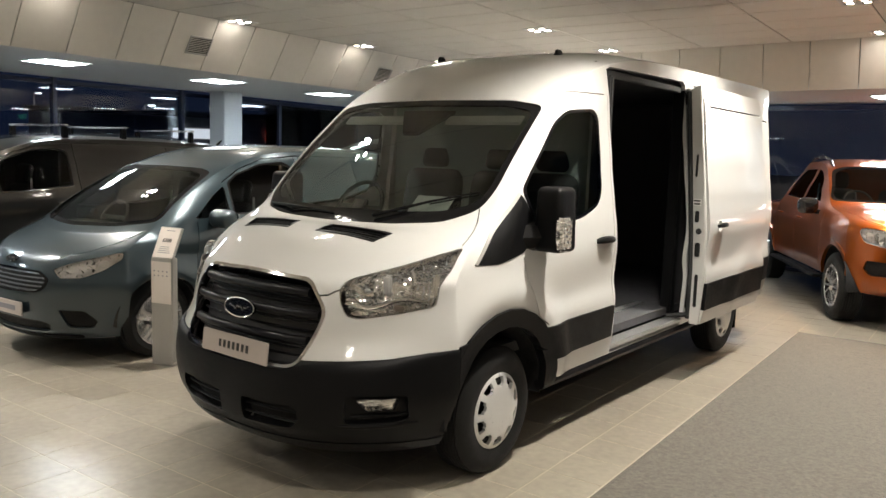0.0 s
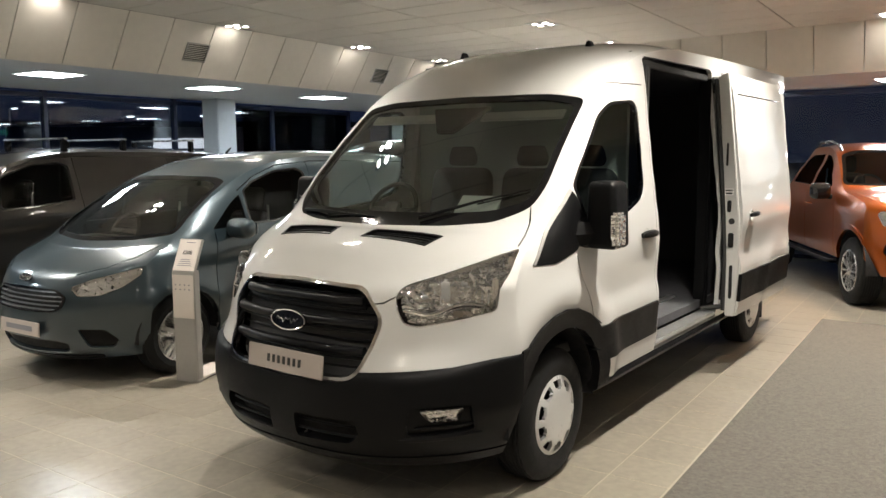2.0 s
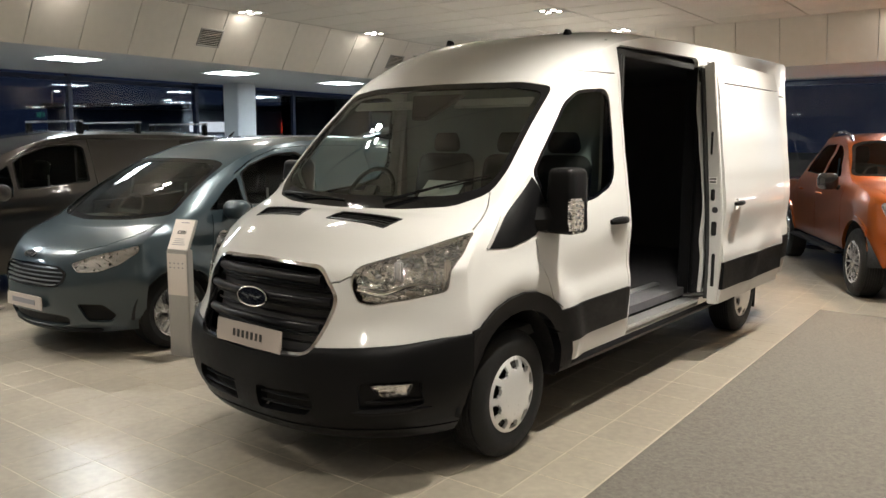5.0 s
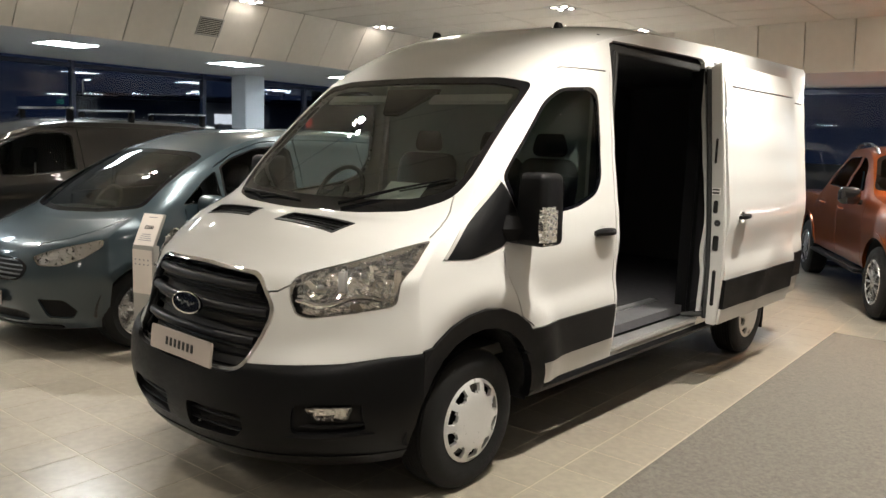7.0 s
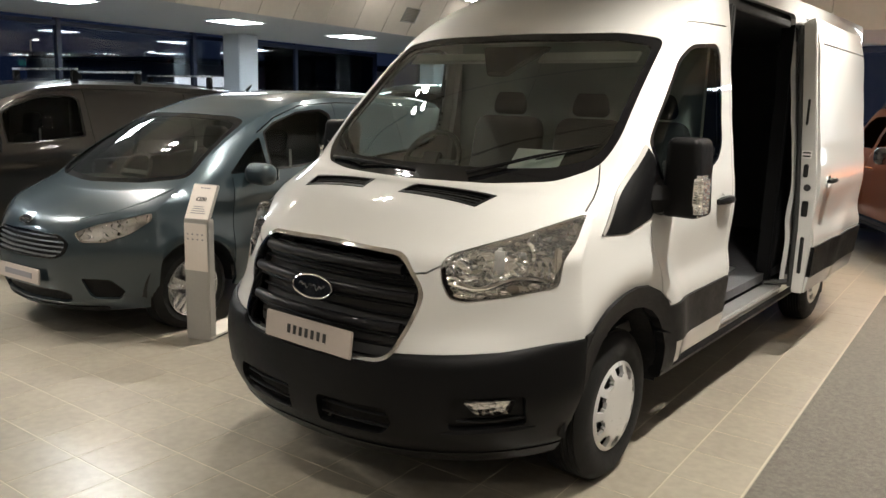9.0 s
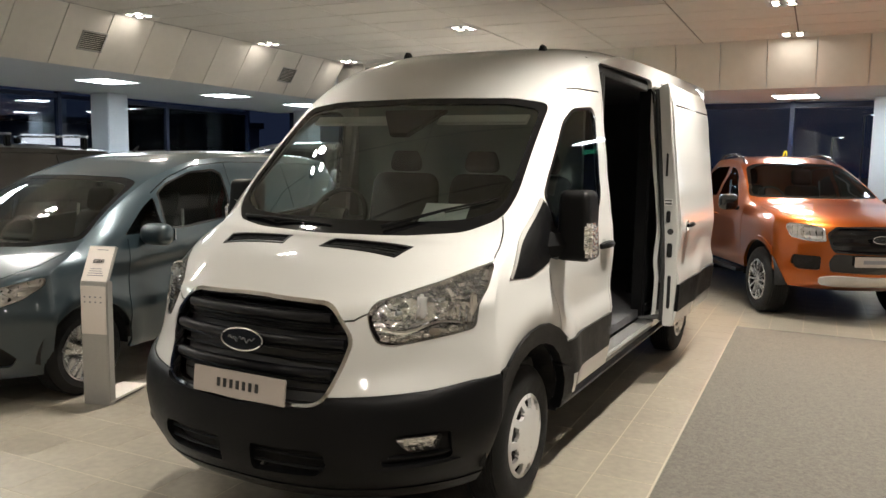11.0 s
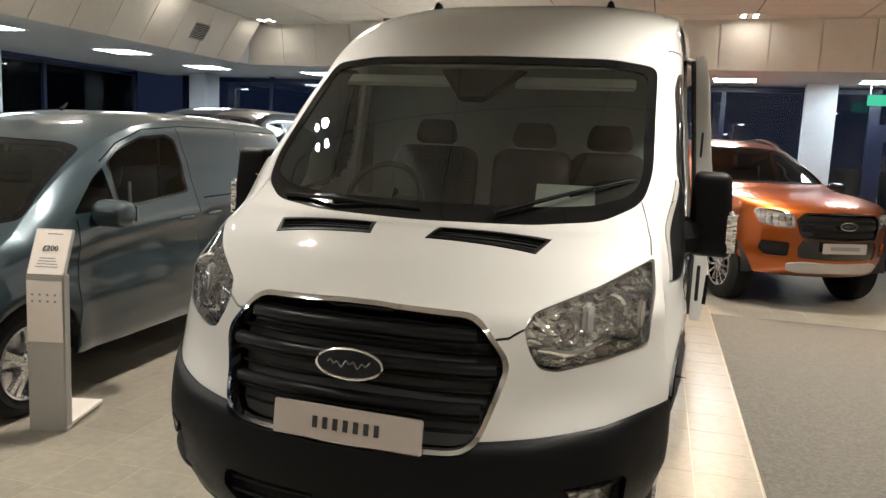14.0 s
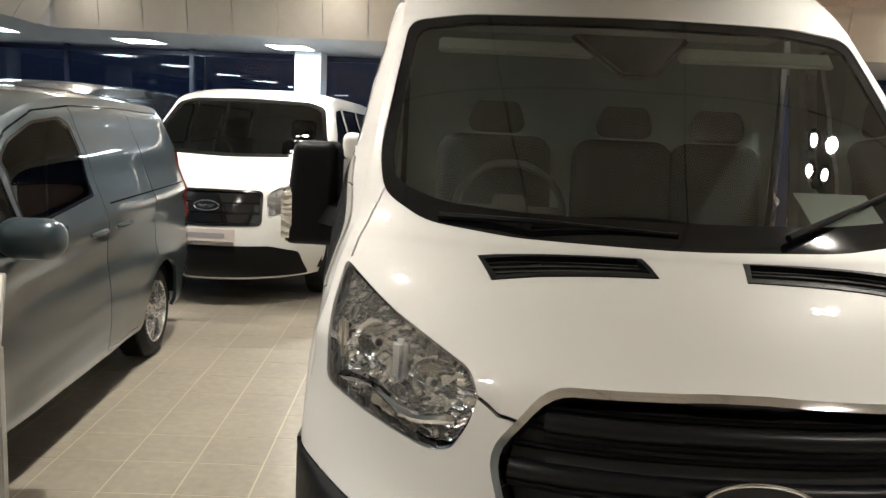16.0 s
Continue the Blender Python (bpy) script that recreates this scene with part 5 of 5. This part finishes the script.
    for x in (-0.38, 0.38):
        seat(t, x, dy + 0.75, dz - 0.5, w=0.48, h=0.6)
        part("seat_belt", rod([(x * 1.7, dy + 1.08, dz - 0.3), (x * 1.62, dy + 1.1, dz + 0.25)], 0.012, 6), M_GREYTRIM, t)
    if s.get("bulk"):
        part("cab_bulkhead", box(-dw + 0.05, dw - 0.05, s["bulk"], s["bulk"] + 0.03, s["sill"] + 0.05, s["bulk_z"]), M_LINING, t)
    if s.get("badge"):
        badge(t, *s["badge"])
    plate(t, *s["plate"])
    for extra in s.get("extras", []):
        extra(t)
    return t


def antenna(t):
    part("aerial", rod([(0, 1.32, 1.81), (0, 1.38, 1.86)], [0.014, 0.006], 6), M_PLASTIC, t)


def flank(y, z):
    """A crease along the doors, rising to the rear, with the panel drawn in below it."""
    q = (0.95 + 0.05 * y - z) / 0.34
    if not 0 < q < 1:
        return 0.0
    return -0.020 * min(1.0, q / 0.13) * (1 - q * q * (3 - 2 * q)) * min(1, max(0, (y - 0.35) / 0.3))


def connect_spec(paint, wheelbase, wheel_style):
    e = wheelbase - 2.662
    return dict(
        paint=paint, per=4, down=42, first=6, sill=0.28, ws_back=1.1, nose_back=-0.2, lamp_back=0.05,
        rows=[(-0.68, 0.20, 0.80, -0.36, 0.22, 2.8), (-0.75, 0.27, 0.86, -0.36, 0.28, 2.8), (-0.785, 0.42, 0.88, -0.36, 0.42, 2.8), (-0.79, 0.56, 0.88, -0.36, 0.56, 2.8), (-0.775, 0.68, 0.88, -0.36, 0.70, 2.7),
              (-0.735, 0.79, 0.87, -0.36, 0.84, 2.6), (-0.66, 0.87, 0.845, -0.28, 0.93, 2.5), (-0.50, 0.955, 0.82, -0.16, 1.0, 2.4), (-0.36, 1.015, 0.80, -0.04, 1.06, 2.4), (-0.28, 1.05, 0.79, 0.02, 1.10, 2.3),
              (0.0, 1.235, 0.76, 0.22, 1.255, 2.2), (0.32, 1.42, 0.725, 0.48, 1.42, 2.2), (0.62, 1.57, 0.695, 0.74, 1.555, 2.3), (0.86, 1.66, 0.683, 0.96, 1.64, 2.6), (1.2, 1.765, 0.68, 1.25, 1.72, 3), (1.7, 1.825, 0.68, 1.7, 1.77, 3.2),
              (2.5 + e * 0.5, 1.835, 0.675, 2.5 + e * 0.5, 1.775, 3.2), (3.25 + e, 1.81, 0.66, 3.25 + e, 1.75, 3.2), (3.46 + e, 1.76, 0.64, 3.44 + e, 1.70, 3.2), (3.53 + e, 1.68, 0.62, 3.5 + e, 1.64, 3.2)],
        table=[(0.2, 0.82), (0.35, 0.885), (0.6, 0.915), (0.85, 0.905), (0.98, 0.918), (1.12, 0.895), (1.4, 0.815), (1.65, 0.735), (1.78, 0.68)],
        taper=lambda y: 1 - 0.05 * max(0.0, (0.2 - y) / 0.55) ** 2 - 0.06 * max(0.0, (y - 3.0 - e) / 0.5) ** 2,
        sculpt=lambda y, z: (flank(y, z) + 0.012 * math.exp(-((z - 1.05 - 0.03 * y) / 0.04) ** 2) * min(1, max(0, (y - 0.2) / 0.4))
                             + 0.022 * math.exp(-((math.hypot(y, z - 0.33) - 0.42) / 0.07) ** 2) + 0.02 * math.exp(-((math.hypot(y - wheelbase, z - 0.33) - 0.42) / 0.07) ** 2)
                             + 0.012 / (1 + math.exp((z - 0.44 - 0.05 * y) / 0.012)) * min(1, max(0, (y - 0.5) / 0.3)) * min(1, max(0, (wheelbase - 0.5 - y) / 0.3))),
        ws=[(0, 1.60), (0.50, 1.59), (0.65, 1.555), (0.765, 1.18), (0.755, 1.135), (0.5, 1.095), (0, 1.075)],
        grille=[(0, 0.765), (0.36, 0.755), (0.45, 0.70), (0.43, 0.62), (0.36, 0.585), (0, 0.575)], bars=5, bar_fill=0.13, bar_mat=M_BRIGHTBAR, surround=M_GLOSSBLACK,
        lamp=[(0.455, 0.775), (0.58, 0.835), (0.74, 0.885), (0.835, 0.92), (0.84, 0.865), (0.77, 0.775), (0.66, 0.715), (0.52, 0.71)],
        front_parts=[("lower_intake", [(0, 0.36), (0.36, 0.355), (0.45, 0.33), (0.42, 0.265), (0, 0.255)], M_VOID, -0.03), ("fog_surround", [(0.52, 0.455), (0.68, 0.45), (0.74, 0.36), (0.70, 0.30), (0.57, 0.305)], M_PLASTIC, -0.02), ("splitter", [(0, 0.235), (0.62, 0.245), (0.62, 0.215), (0, 0.205)], M_PLASTIC, 0.012)],
        bonnet_line=[(0.45, -0.60), (0.62, -0.46), (0.72, -0.28), (0.76, -0.06)],
        arches=[(0, 0.33, 0.375, 0), (wheelbase, 0.33, 0.365, 0)],
        panes=[[(0.34, 1.16), (0.60, 1.365), (0.72, 1.44), (0.735, 1.17)], [(0.765, 1.172), (0.765, 1.468), (0.90, 1.545), (1.2, 1.64), (1.5, 1.665), (1.60, 1.62), (1.60, 1.235), (1.0, 1.175)]],
        lines=[[(0.36, 0.32), (0.34, 0.6), (0.36, 1.13)], [(1.68, 0.32), (1.68, 1.2), (1.66, 1.72)], [(2.52 + e, 0.75), (2.55 + e, 1.3), (2.52 + e, 1.7)], [(0.72, 1.47), (0.95, 1.59), (1.25, 1.69), (1.7, 1.725), (2.4 + e, 1.725), (3.3 + e, 1.70)], [(1.78, 1.18), (3.3 + e, 1.20)], [(1.68, 0.33), (2.2 + e, 0.33)]],
        handles=[(0.925, 1.48, 1.045), (0.925, 1.86, 1.05)], side_parts=[([(3.36 + e, 0.92), (3.49 + e, 0.92), (3.49 + e, 1.42), (3.40 + e, 1.42)], M_REDLENS)], extras=[antenna],
        mirror=(1.025, 0.52, 1.075, 0.27, 0.175, 0.16, 0.86), track=0.865, wheel=(0.325, 0.205, 0.215, wheel_style),
        dash=(0.14, 1.06, 0.68), bulk=1.55, bulk_z=1.62, plate=(-0.805, 0.445, "", 0.52, 0.11, -2), badge=(-0.725, 0.825, 0.075, 0.033, -40, 0.0, M_CHROME))


connect_spec_teal = connect_spec(M_TEAL, 2.662, "five")
vehicle("small_van", pose(-3.30, 0.03, 0, 0, 0, 4.2) @ Matrix.Diagonal((1, 1, 0.967, 1)), "grey-blue metallic small panel van on silver alloy wheels", "van", connect_spec_teal)


def roof_bars(t):
    for y in (1.65, 2.4, 3.4):
        b = new("roof_bar")
        b.parent = t
        part("cross_bar", box(-0.66, 0.66, y - 0.025, y + 0.025, 1.915, 1.94, 0.01), M_ALLOY, b, "bright metal cross bar")
        for x in (-0.6, 0.6):
            part("bar_foot", box(x - 0.03, x + 0.03, y - 0.035, y + 0.035, 1.76, 1.915, 0.012), M_PLASTIC, b)


dark = connect_spec(M_DARKGREY, 3.062, "six")
dark["extras"] = [roof_bars, antenna]
vehicle("small_van", pose(-6.4, -0.63, 0, 0, 0, 3.0), "dark grey long small panel van with roof bars", "van", dark)

ranger = dict(
    paint=M_ORANGE, screen=G_PRIVACY, first=5, sill=0.48, ws_back=1.5, nose_back=-0.1, lamp_back=-0.1,
    rows=[(-0.68, 0.37, 0.84, -0.36, 0.40, 2.6), (-0.83, 0.46, 0.88, -0.36, 0.48, 2.6), (-0.90, 0.62, 0.91, -0.36, 0.64, 2.6), (-0.91, 0.84, 0.91, -0.36, 0.86, 2.6), (-0.885, 1.02, 0.91, -0.36, 1.02, 2.6), (-0.835, 1.10, 0.89, -0.33, 1.11, 2.6),
          (-0.66, 1.175, 0.87, -0.22, 1.17, 2.6), (-0.20, 1.255, 0.86, 0.10, 1.225, 2.6), (0.38, 1.315, 0.83, 0.54, 1.28, 2.4), (0.72, 1.49, 0.77, 0.86, 1.475, 2.3), (1.10, 1.68, 0.70, 1.20, 1.66, 2.4), (1.30, 1.775, 0.675, 1.38, 1.74, 2.8),
          (1.62, 1.85, 0.66, 1.66, 1.795, 3), (2.15, 1.84, 0.66, 2.15, 1.785, 3), (2.5, 1.71, 0.645, 2.48, 1.67, 3), (2.72, 1.42, 0.72, 2.68, 1.38, 3), (2.86, 1.2, 0.84, 2.84, 1.17, 3), (3.2, 1.18, 0.87, 3.2, 1.16, 3), (4.2, 1.18, 0.87, 4.2, 1.16, 3), (4.45, 1.15, 0.86, 4.42, 1.14, 3)],
    table=[(0.45, 0.88), (0.6, 0.915), (0.85, 0.925), (1.05, 0.93), (1.18, 0.905), (1.4, 0.81), (1.65, 0.70), (1.78, 0.65)],
    taper=lambda y: 1 - 0.03 * max(0.0, (0.1 - y) / 0.45) ** 2,
    ws=[(0, 1.765), (0.50, 1.75), (0.645, 1.70), (0.795, 1.375), (0.78, 1.335), (0, 1.33)],
    grille=[(0, 1.085), (0.42, 1.075), (0.50, 1.0), (0.465, 0.86), (0.43, 0.80), (0, 0.79)], bars=3, bar_fill=0.24, surround=M_GLOSSBLACK,
    lamp=[(0.515, 1.06), (0.62, 1.09), (0.80, 1.10), (0.825, 1.06), (0.785, 0.945), (0.64, 0.912), (0.50, 0.915)],
    front_parts=[("fog_surround", [(0.54, 0.755), (0.76, 0.755), (0.775, 0.66), (0.72, 0.595), (0.54, 0.60)], M_VOID, -0.03), ("lower_grille", [(0, 0.782), (0.43, 0.79), (0.475, 0.70), (0.45, 0.59), (0, 0.575)], M_GLOSSBLACK, -0.008), ("skid_plate", [(0, 0.545), (0.40, 0.555), (0.54, 0.525), (0.52, 0.455), (0.40, 0.435), (0, 0.445)], M_SKID, 0.02)],
    bonnet_line=[(0.56, -0.72), (0.74, -0.4), (0.78, 0.0), (0.79, 0.3)],
    arches=[(0, 0.41, 0.45, 0.50), (3.22, 0.41, 0.45, 0.50)],
    panes=[[(0.90, 1.31), (1.22, 1.56), (1.42, 1.675), (1.60, 1.705), (1.63, 1.30)], [(1.70, 1.30), (1.70, 1.705), (2.15, 1.69), (2.33, 1.62), (2.50, 1.32)]],
    lines=[[(0.55, 0.5), (0.56, 1.2)], [(1.665, 0.5), (1.67, 1.72)], [(2.58, 0.9), (2.60, 1.3)], [(2.82, 0.5), (2.82, 1.15)]],
    handles=[(0.925, 1.48, 1.07), (0.925, 2.4, 1.08)], mirror=(1.04, 0.72, 1.16, 0.24, 0.2, 0.15, 0.86), mirror_mat=M_GLOSSBLACK, track=0.92, wheel=(0.385, 0.255, 0.235, "six"),
    dash=(0.72, 1.27, 0.72), plate=(-0.925, 0.715, "", 0.52, 0.11, 0), badge=(-0.935, 0.955, 0.1, 0.042, -4))


def ranger_extras(t):
    for x in (-0.6, 0.6):
        part("roof_rail", rod([(x, 1.34, 1.73), (x, 1.46, 1.82), (x, 1.75, 1.87), (x, 2.15, 1.86), (x, 2.4, 1.76)], 0.018, 8), M_SLAT, t)
        part("side_step", box(x * 1.5 - 0.07, x * 1.5 + 0.07, 0.55, 2.7, 0.40, 0.44, 0.015), M_PLASTIC, t)


ranger["extras"] = [ranger_extras]
vehicle("pickup_truck", pose(2.15, 6.7, 0, 0, 0, 28), "metallic orange double-cab pickup truck with black grille", "pickup truck", ranger)

custom = dict(
    paint=M_WHITE, first=5, sill=0.33, ws_back=0.9, nose_back=-0.2, lamp_back=-0.02,
    rows=[(-0.86, 0.25, 0.88, -0.42, 0.27, 2.6), (-0.95, 0.36, 0.94, -0.42, 0.36, 2.6), (-0.98, 0.56, 0.965, -0.42, 0.56, 2.6), (-0.95, 0.80, 0.965, -0.42, 0.80, 2.6), (-0.90, 0.98, 0.955, -0.42, 0.98, 2.6), (-0.83, 1.07, 0.935, -0.36, 1.08, 2.6),
          (-0.58, 1.18, 0.91, -0.2, 1.19, 2.5), (-0.25, 1.285, 0.885, 0.0, 1.31, 2.3), (0.05, 1.52, 0.845, 0.2, 1.53, 2.2), (0.35, 1.74, 0.80, 0.46, 1.73, 2.3), (0.52, 1.855, 0.785, 0.62, 1.83, 2.6), (0.85, 1.95, 0.775, 0.92, 1.90, 3.0), (1.4, 1.985, 0.77, 1.4, 1.925, 3.2), (3.7, 1.985, 0.76, 3.7, 1.925, 3.2), (3.95, 1.95, 0.75, 3.92, 1.90, 3.2)],
    table=[(0.27, 0.90), (0.45, 0.965), (0.8, 0.99), (1.05, 0.985), (1.2, 0.975), (1.5, 0.90), (1.8, 0.815), (1.93, 0.77)],
    taper=lambda y: 1 - 0.04 * max(0.0, (0.15 - y) / 0.55) ** 2,
    ws=[(0, 1.865), (0.60, 1.85), (0.755, 1.80), (0.865, 1.42), (0.845, 1.345), (0.6, 1.31), (0, 1.295)],
    grille=[(0, 1.04), (0.43, 1.035), (0.455, 1.0), (0.455, 0.76), (0.43, 0.735), (0, 0.73)], bars=3, bar_fill=0.36, surround=M_GLOSSBLACK, screen=G_PRIVACY,
    lamp=[(0.48, 0.99), (0.53, 1.04), (0.86, 1.16), (0.90, 1.13), (0.92, 0.97), (0.74, 0.86), (0.50, 0.80)],
    front_parts=[("lower_bumper", [(0, 0.565), (0.52, 0.56), (0.74, 0.50), (0.80, 0.28), (0, 0.27)], M_PLASTIC, 0.004)],
    bonnet_line=[(0.55, -0.74), (0.75, -0.5), (0.84, -0.25), (0.86, -0.08)],
    arches=[(0, 0.34, 0.41, 0), (2.933, 0.34, 0.40, 0)],
    panes=[[(0.30, 1.37), (0.56, 1.62), (0.80, 1.775), (1.15, 1.80), (1.20, 1.75), (1.20, 1.36)], [(1.32, 1.37), (1.32, 1.80), (2.4, 1.80), (2.4, 1.37)], [(2.5, 1.37), (2.5, 1.80), (3.7, 1.79), (3.75, 1.40)]],
    lines=[[(0.36, 0.36), (0.25, 1.2)], [(1.26, 0.36), (1.26, 1.86)], [(2.45, 0.36), (2.45, 1.86)]],
    handles=[(0.975, 1.1, 1.16), (0.975, 1.5, 1.16)], mirror=(1.07, 0.33, 1.3, 0.2, 0.27, 0.17, 0.9), track=0.93, wheel=(0.33, 0.215, 0.205, "five"),
    dash=(0.2, 1.26, 0.78), plate=(-1.0, 0.655, "", 0.52, 0.11, -4), badge=(-0.94, 0.90, 0.11, 0.045, -15))
vehicle("people_carrier_van", pose(-2.74, 5.1, 0, 0, 0, 0), "white medium van with a black grille and side windows", "van", custom)

black = dict(custom, paint=M_BLACKCAR, mirror_mat=M_SILVER, panes=custom["panes"][:1])
vehicle("panel_van", pose(-5.38, 5.35, 0, 0, 0, 0), "black medium panel van with silver door mirrors", "van", black)


# ---- information posts ----
def info_post(m, group="information posts beside the vans"):
    t = base("info_post", m, "grey metal information post with a pale sloped price panel", "display stand", group)
    part("foot_plate", box(-0.10, 0.10, -0.03, 0.42, 0.015, 0.035, 0.004), M_LEAFLET, t)
    part("foot_pad", box(-0.085, 0.085, 0.0, 0.40, 0.004, 0.016), M_PLASTIC, t)
    part("post_body", box(-0.10, 0.10, -0.035, 0.035, 0.0, 0.86, 0.006), M_POST, t, "brushed grey metal upright")
    top = moved(box(-0.10, 0.10, -0.012, 0.012, 0.0, 0.27, 0.003), pose(0, -0.02, 0.845, -27))
    part("post_head", top, M_POST, t)
    part("price_panel", moved(box(-0.093, 0.093, -0.016, -0.0125, 0.012, 0.262), pose(0, -0.02, 0.845, -27)), M_LEAFLET, t, "pale pink printed price panel")
    part("panel_print", moved(text_bm("£200", 0.042, 0.0004), pose(0, -0.02, 0.845, -27) @ pose(0, -0.0175, 0.155, 90)), M_INK, t, "dark price lettering")
    for i in range(4):
        part("panel_bar", moved(box(-0.06 + 0.005 * i, 0.06 - 0.008 * i, -0.0172, -0.0162, 0.05 + 0.016 * i, 0.055 + 0.016 * i), pose(0, -0.02, 0.845, -27)), M_GREYINK, t)
    part("panel_bar", moved(box(-0.03, 0.05, -0.0172, -0.0162, 0.235, 0.241), pose(0, -0.02, 0.845, -27)), M_GREYINK, t)
    part("leaflet_panel", box(-0.093, 0.093, -0.0395, -0.036, 0.50, 0.83), M_LEAFLET, t, "pale panel with small printed marks")
    for i in range(4):
        for j in range(2):
            part("print_mark", box(-0.07 + 0.04 * i, -0.058 + 0.04 * i, -0.0405, -0.0392, 0.715 + 0.035 * j, 0.725 + 0.035 * j), M_GREYINK, t)
    return t


info_post(pose(-2.19, -0.02, 0, 0, 0, 18))
info_post(pose(-5.05, -0.65, 0, 0, 0, 18))


# ---- outside in the night ----
def street_lamp(x, y, h):
    t = base("street_lamp", pose(x, y, -0.06), "tall grey street lamp, lit, standing outside", "street lamp", "street lamps outside")
    part("pole", rod([(0, 0, 0), (0, 0, h), (0.3, 0, h + 0.15), (0.8, 0, h + 0.15)], [0.09, 0.06, 0.05, 0.04], 8), M_POST, t)
    part("lamp_head", box(0.6, 1.3, -0.15, 0.15, h + 0.1, h + 0.22, 0.03), M_POST, t)
    part("lamp_glass", box(0.7, 1.25, -0.12, 0.12, h + 0.07, h + 0.105), E_STREET, t)
    return t


for x, y, h in ((-52, 30, 4.7), (-60, 12, 5.5), (-64, 48, 6), (-22, 64, 7), (2.3, 95, 7.5), (-0.9, 100, 5.2), (4.5, 95, 5.2), (3.5, 120, 4.6), (12, 80, 6), (18, 70, 6), (-40, 60, 5.5), (-70, 30, 6)):
    street_lamp(x, y, h)


def shop(x, y, w, d, h, turn):
    t = base("shop_building", pose(x, y, -0.06, 0, 0, turn), "low dark shop building with a small lit sign, across the road", "building")
    part("wall", box(-w / 2, w / 2, 0, d, 0, h), M_BOARD, t)
    part("roof", box(-w / 2 - 0.3, w / 2 + 0.3, -0.3, d, h, h + 0.4), M_GLOSSBLACK, t)
    part("lit_fascia", box(-w * 0.12, w * 0.02, -0.1, -0.01, h * 0.62, h * 0.8), E_SHOP, t, "white lit sign panel")
    part("lit_fascia", box(w * 0.14, w * 0.2, -0.1, -0.01, h * 0.62, h * 0.8), E_RED, t, "red lit sign panel")
    for i in range(5):
        part("window", box(-w * 0.42 + i * w * 0.17, -w * 0.42 + i * w * 0.17 + w * 0.1, -0.05, -0.01, 0.6, h * 0.5), M_GLOSSBLACK, t)
    return t


shop(-43, 30, 24, 8, 3.8, 50)
ys = base("pole_sign", pose(-5.26, 95, -0.06), "tall pole with a glowing yellow double-arch sign", "sign")
part("pole", rod([(0, 0, 0), (0, 0, 2.6)], 0.1), M_POST, ys)
for x in (-0.24, 0.24):
    part("arch", rod([(x + 0.22 * math.cos(a), 0, 2.55 + 1.0 * math.sin(a)) for a in np.linspace(0, math.pi, 14)], 0.09, 6), E_YELLOW, ys)


# ---- floor tiles, laid in a square grid along the building ----
TILE = 0.326
tile_me = finish("tile", box(0.003, TILE - 0.003, 0.003, TILE - 0.003, 0.0, 0.0034, 0.0004, 1), M_TILE)
near, rest = 0, []
for c in range(-28, 28):
    u = -0.13 + c * TILE
    for r in range(-25, 36):
        v = -1.14 + r * TILE
        if u < WIN_U + 0.05 or u + TILE > U1 or v < V0 or v + TILE > WIN_V + 0.45:
            continue
        if v < 5.128 and u + TILE > 1.512:
            # cut at the carpet's edging
            if u < 1.505:
                rest.append((u, 1.514 - u, v, TILE))
                if v + TILE > 5.15:
                    rest.append((1.512, u + TILE - 1.512, 5.128, v + TILE - 5.128))
            elif v + TILE > 5.15:
                rest.append((u, TILE, 5.128, v + TILE - 5.128))
            continue
        if near < 300 and -3.5 < u < 1.5 and -2.6 < v < 0.3:
            o = new("tile", tile_me)
            o.parent, o.matrix_basis = slab, pose(u, v, 0)
            near += 1
        else:
            rest.append((u, TILE, v, TILE))
verts, faces = [], []
for u, w, v, d in rest:
    n = len(verts)
    a, b, c, d = u + 0.003, u + w - 0.003, v + 0.003, v + d - 0.003
    verts += [(a, c, 0.0), (b, c, 0.0), (b, d, 0.0), (a, d, 0.0), (a + 0.001, c + 0.001, 0.0034), (b - 0.001, c + 0.001, 0.0034), (b - 0.001, d - 0.001, 0.0034), (a + 0.001, d - 0.001, 0.0034)]
    faces += [(n + 4, n + 5, n + 6, n + 7), (n, n + 1, n + 5, n + 4), (n + 1, n + 2, n + 6, n + 5), (n + 2, n + 3, n + 7, n + 6), (n + 3, n, n + 4, n + 7)]
me = bpy.data.meshes.new("tiles")
me.from_pydata(verts, [], faces)
me.materials.append(M_TILE)
far_tiles = new("tiles", me)
far_tiles.parent = slab
tagged(far_tiles, kind="stuff")
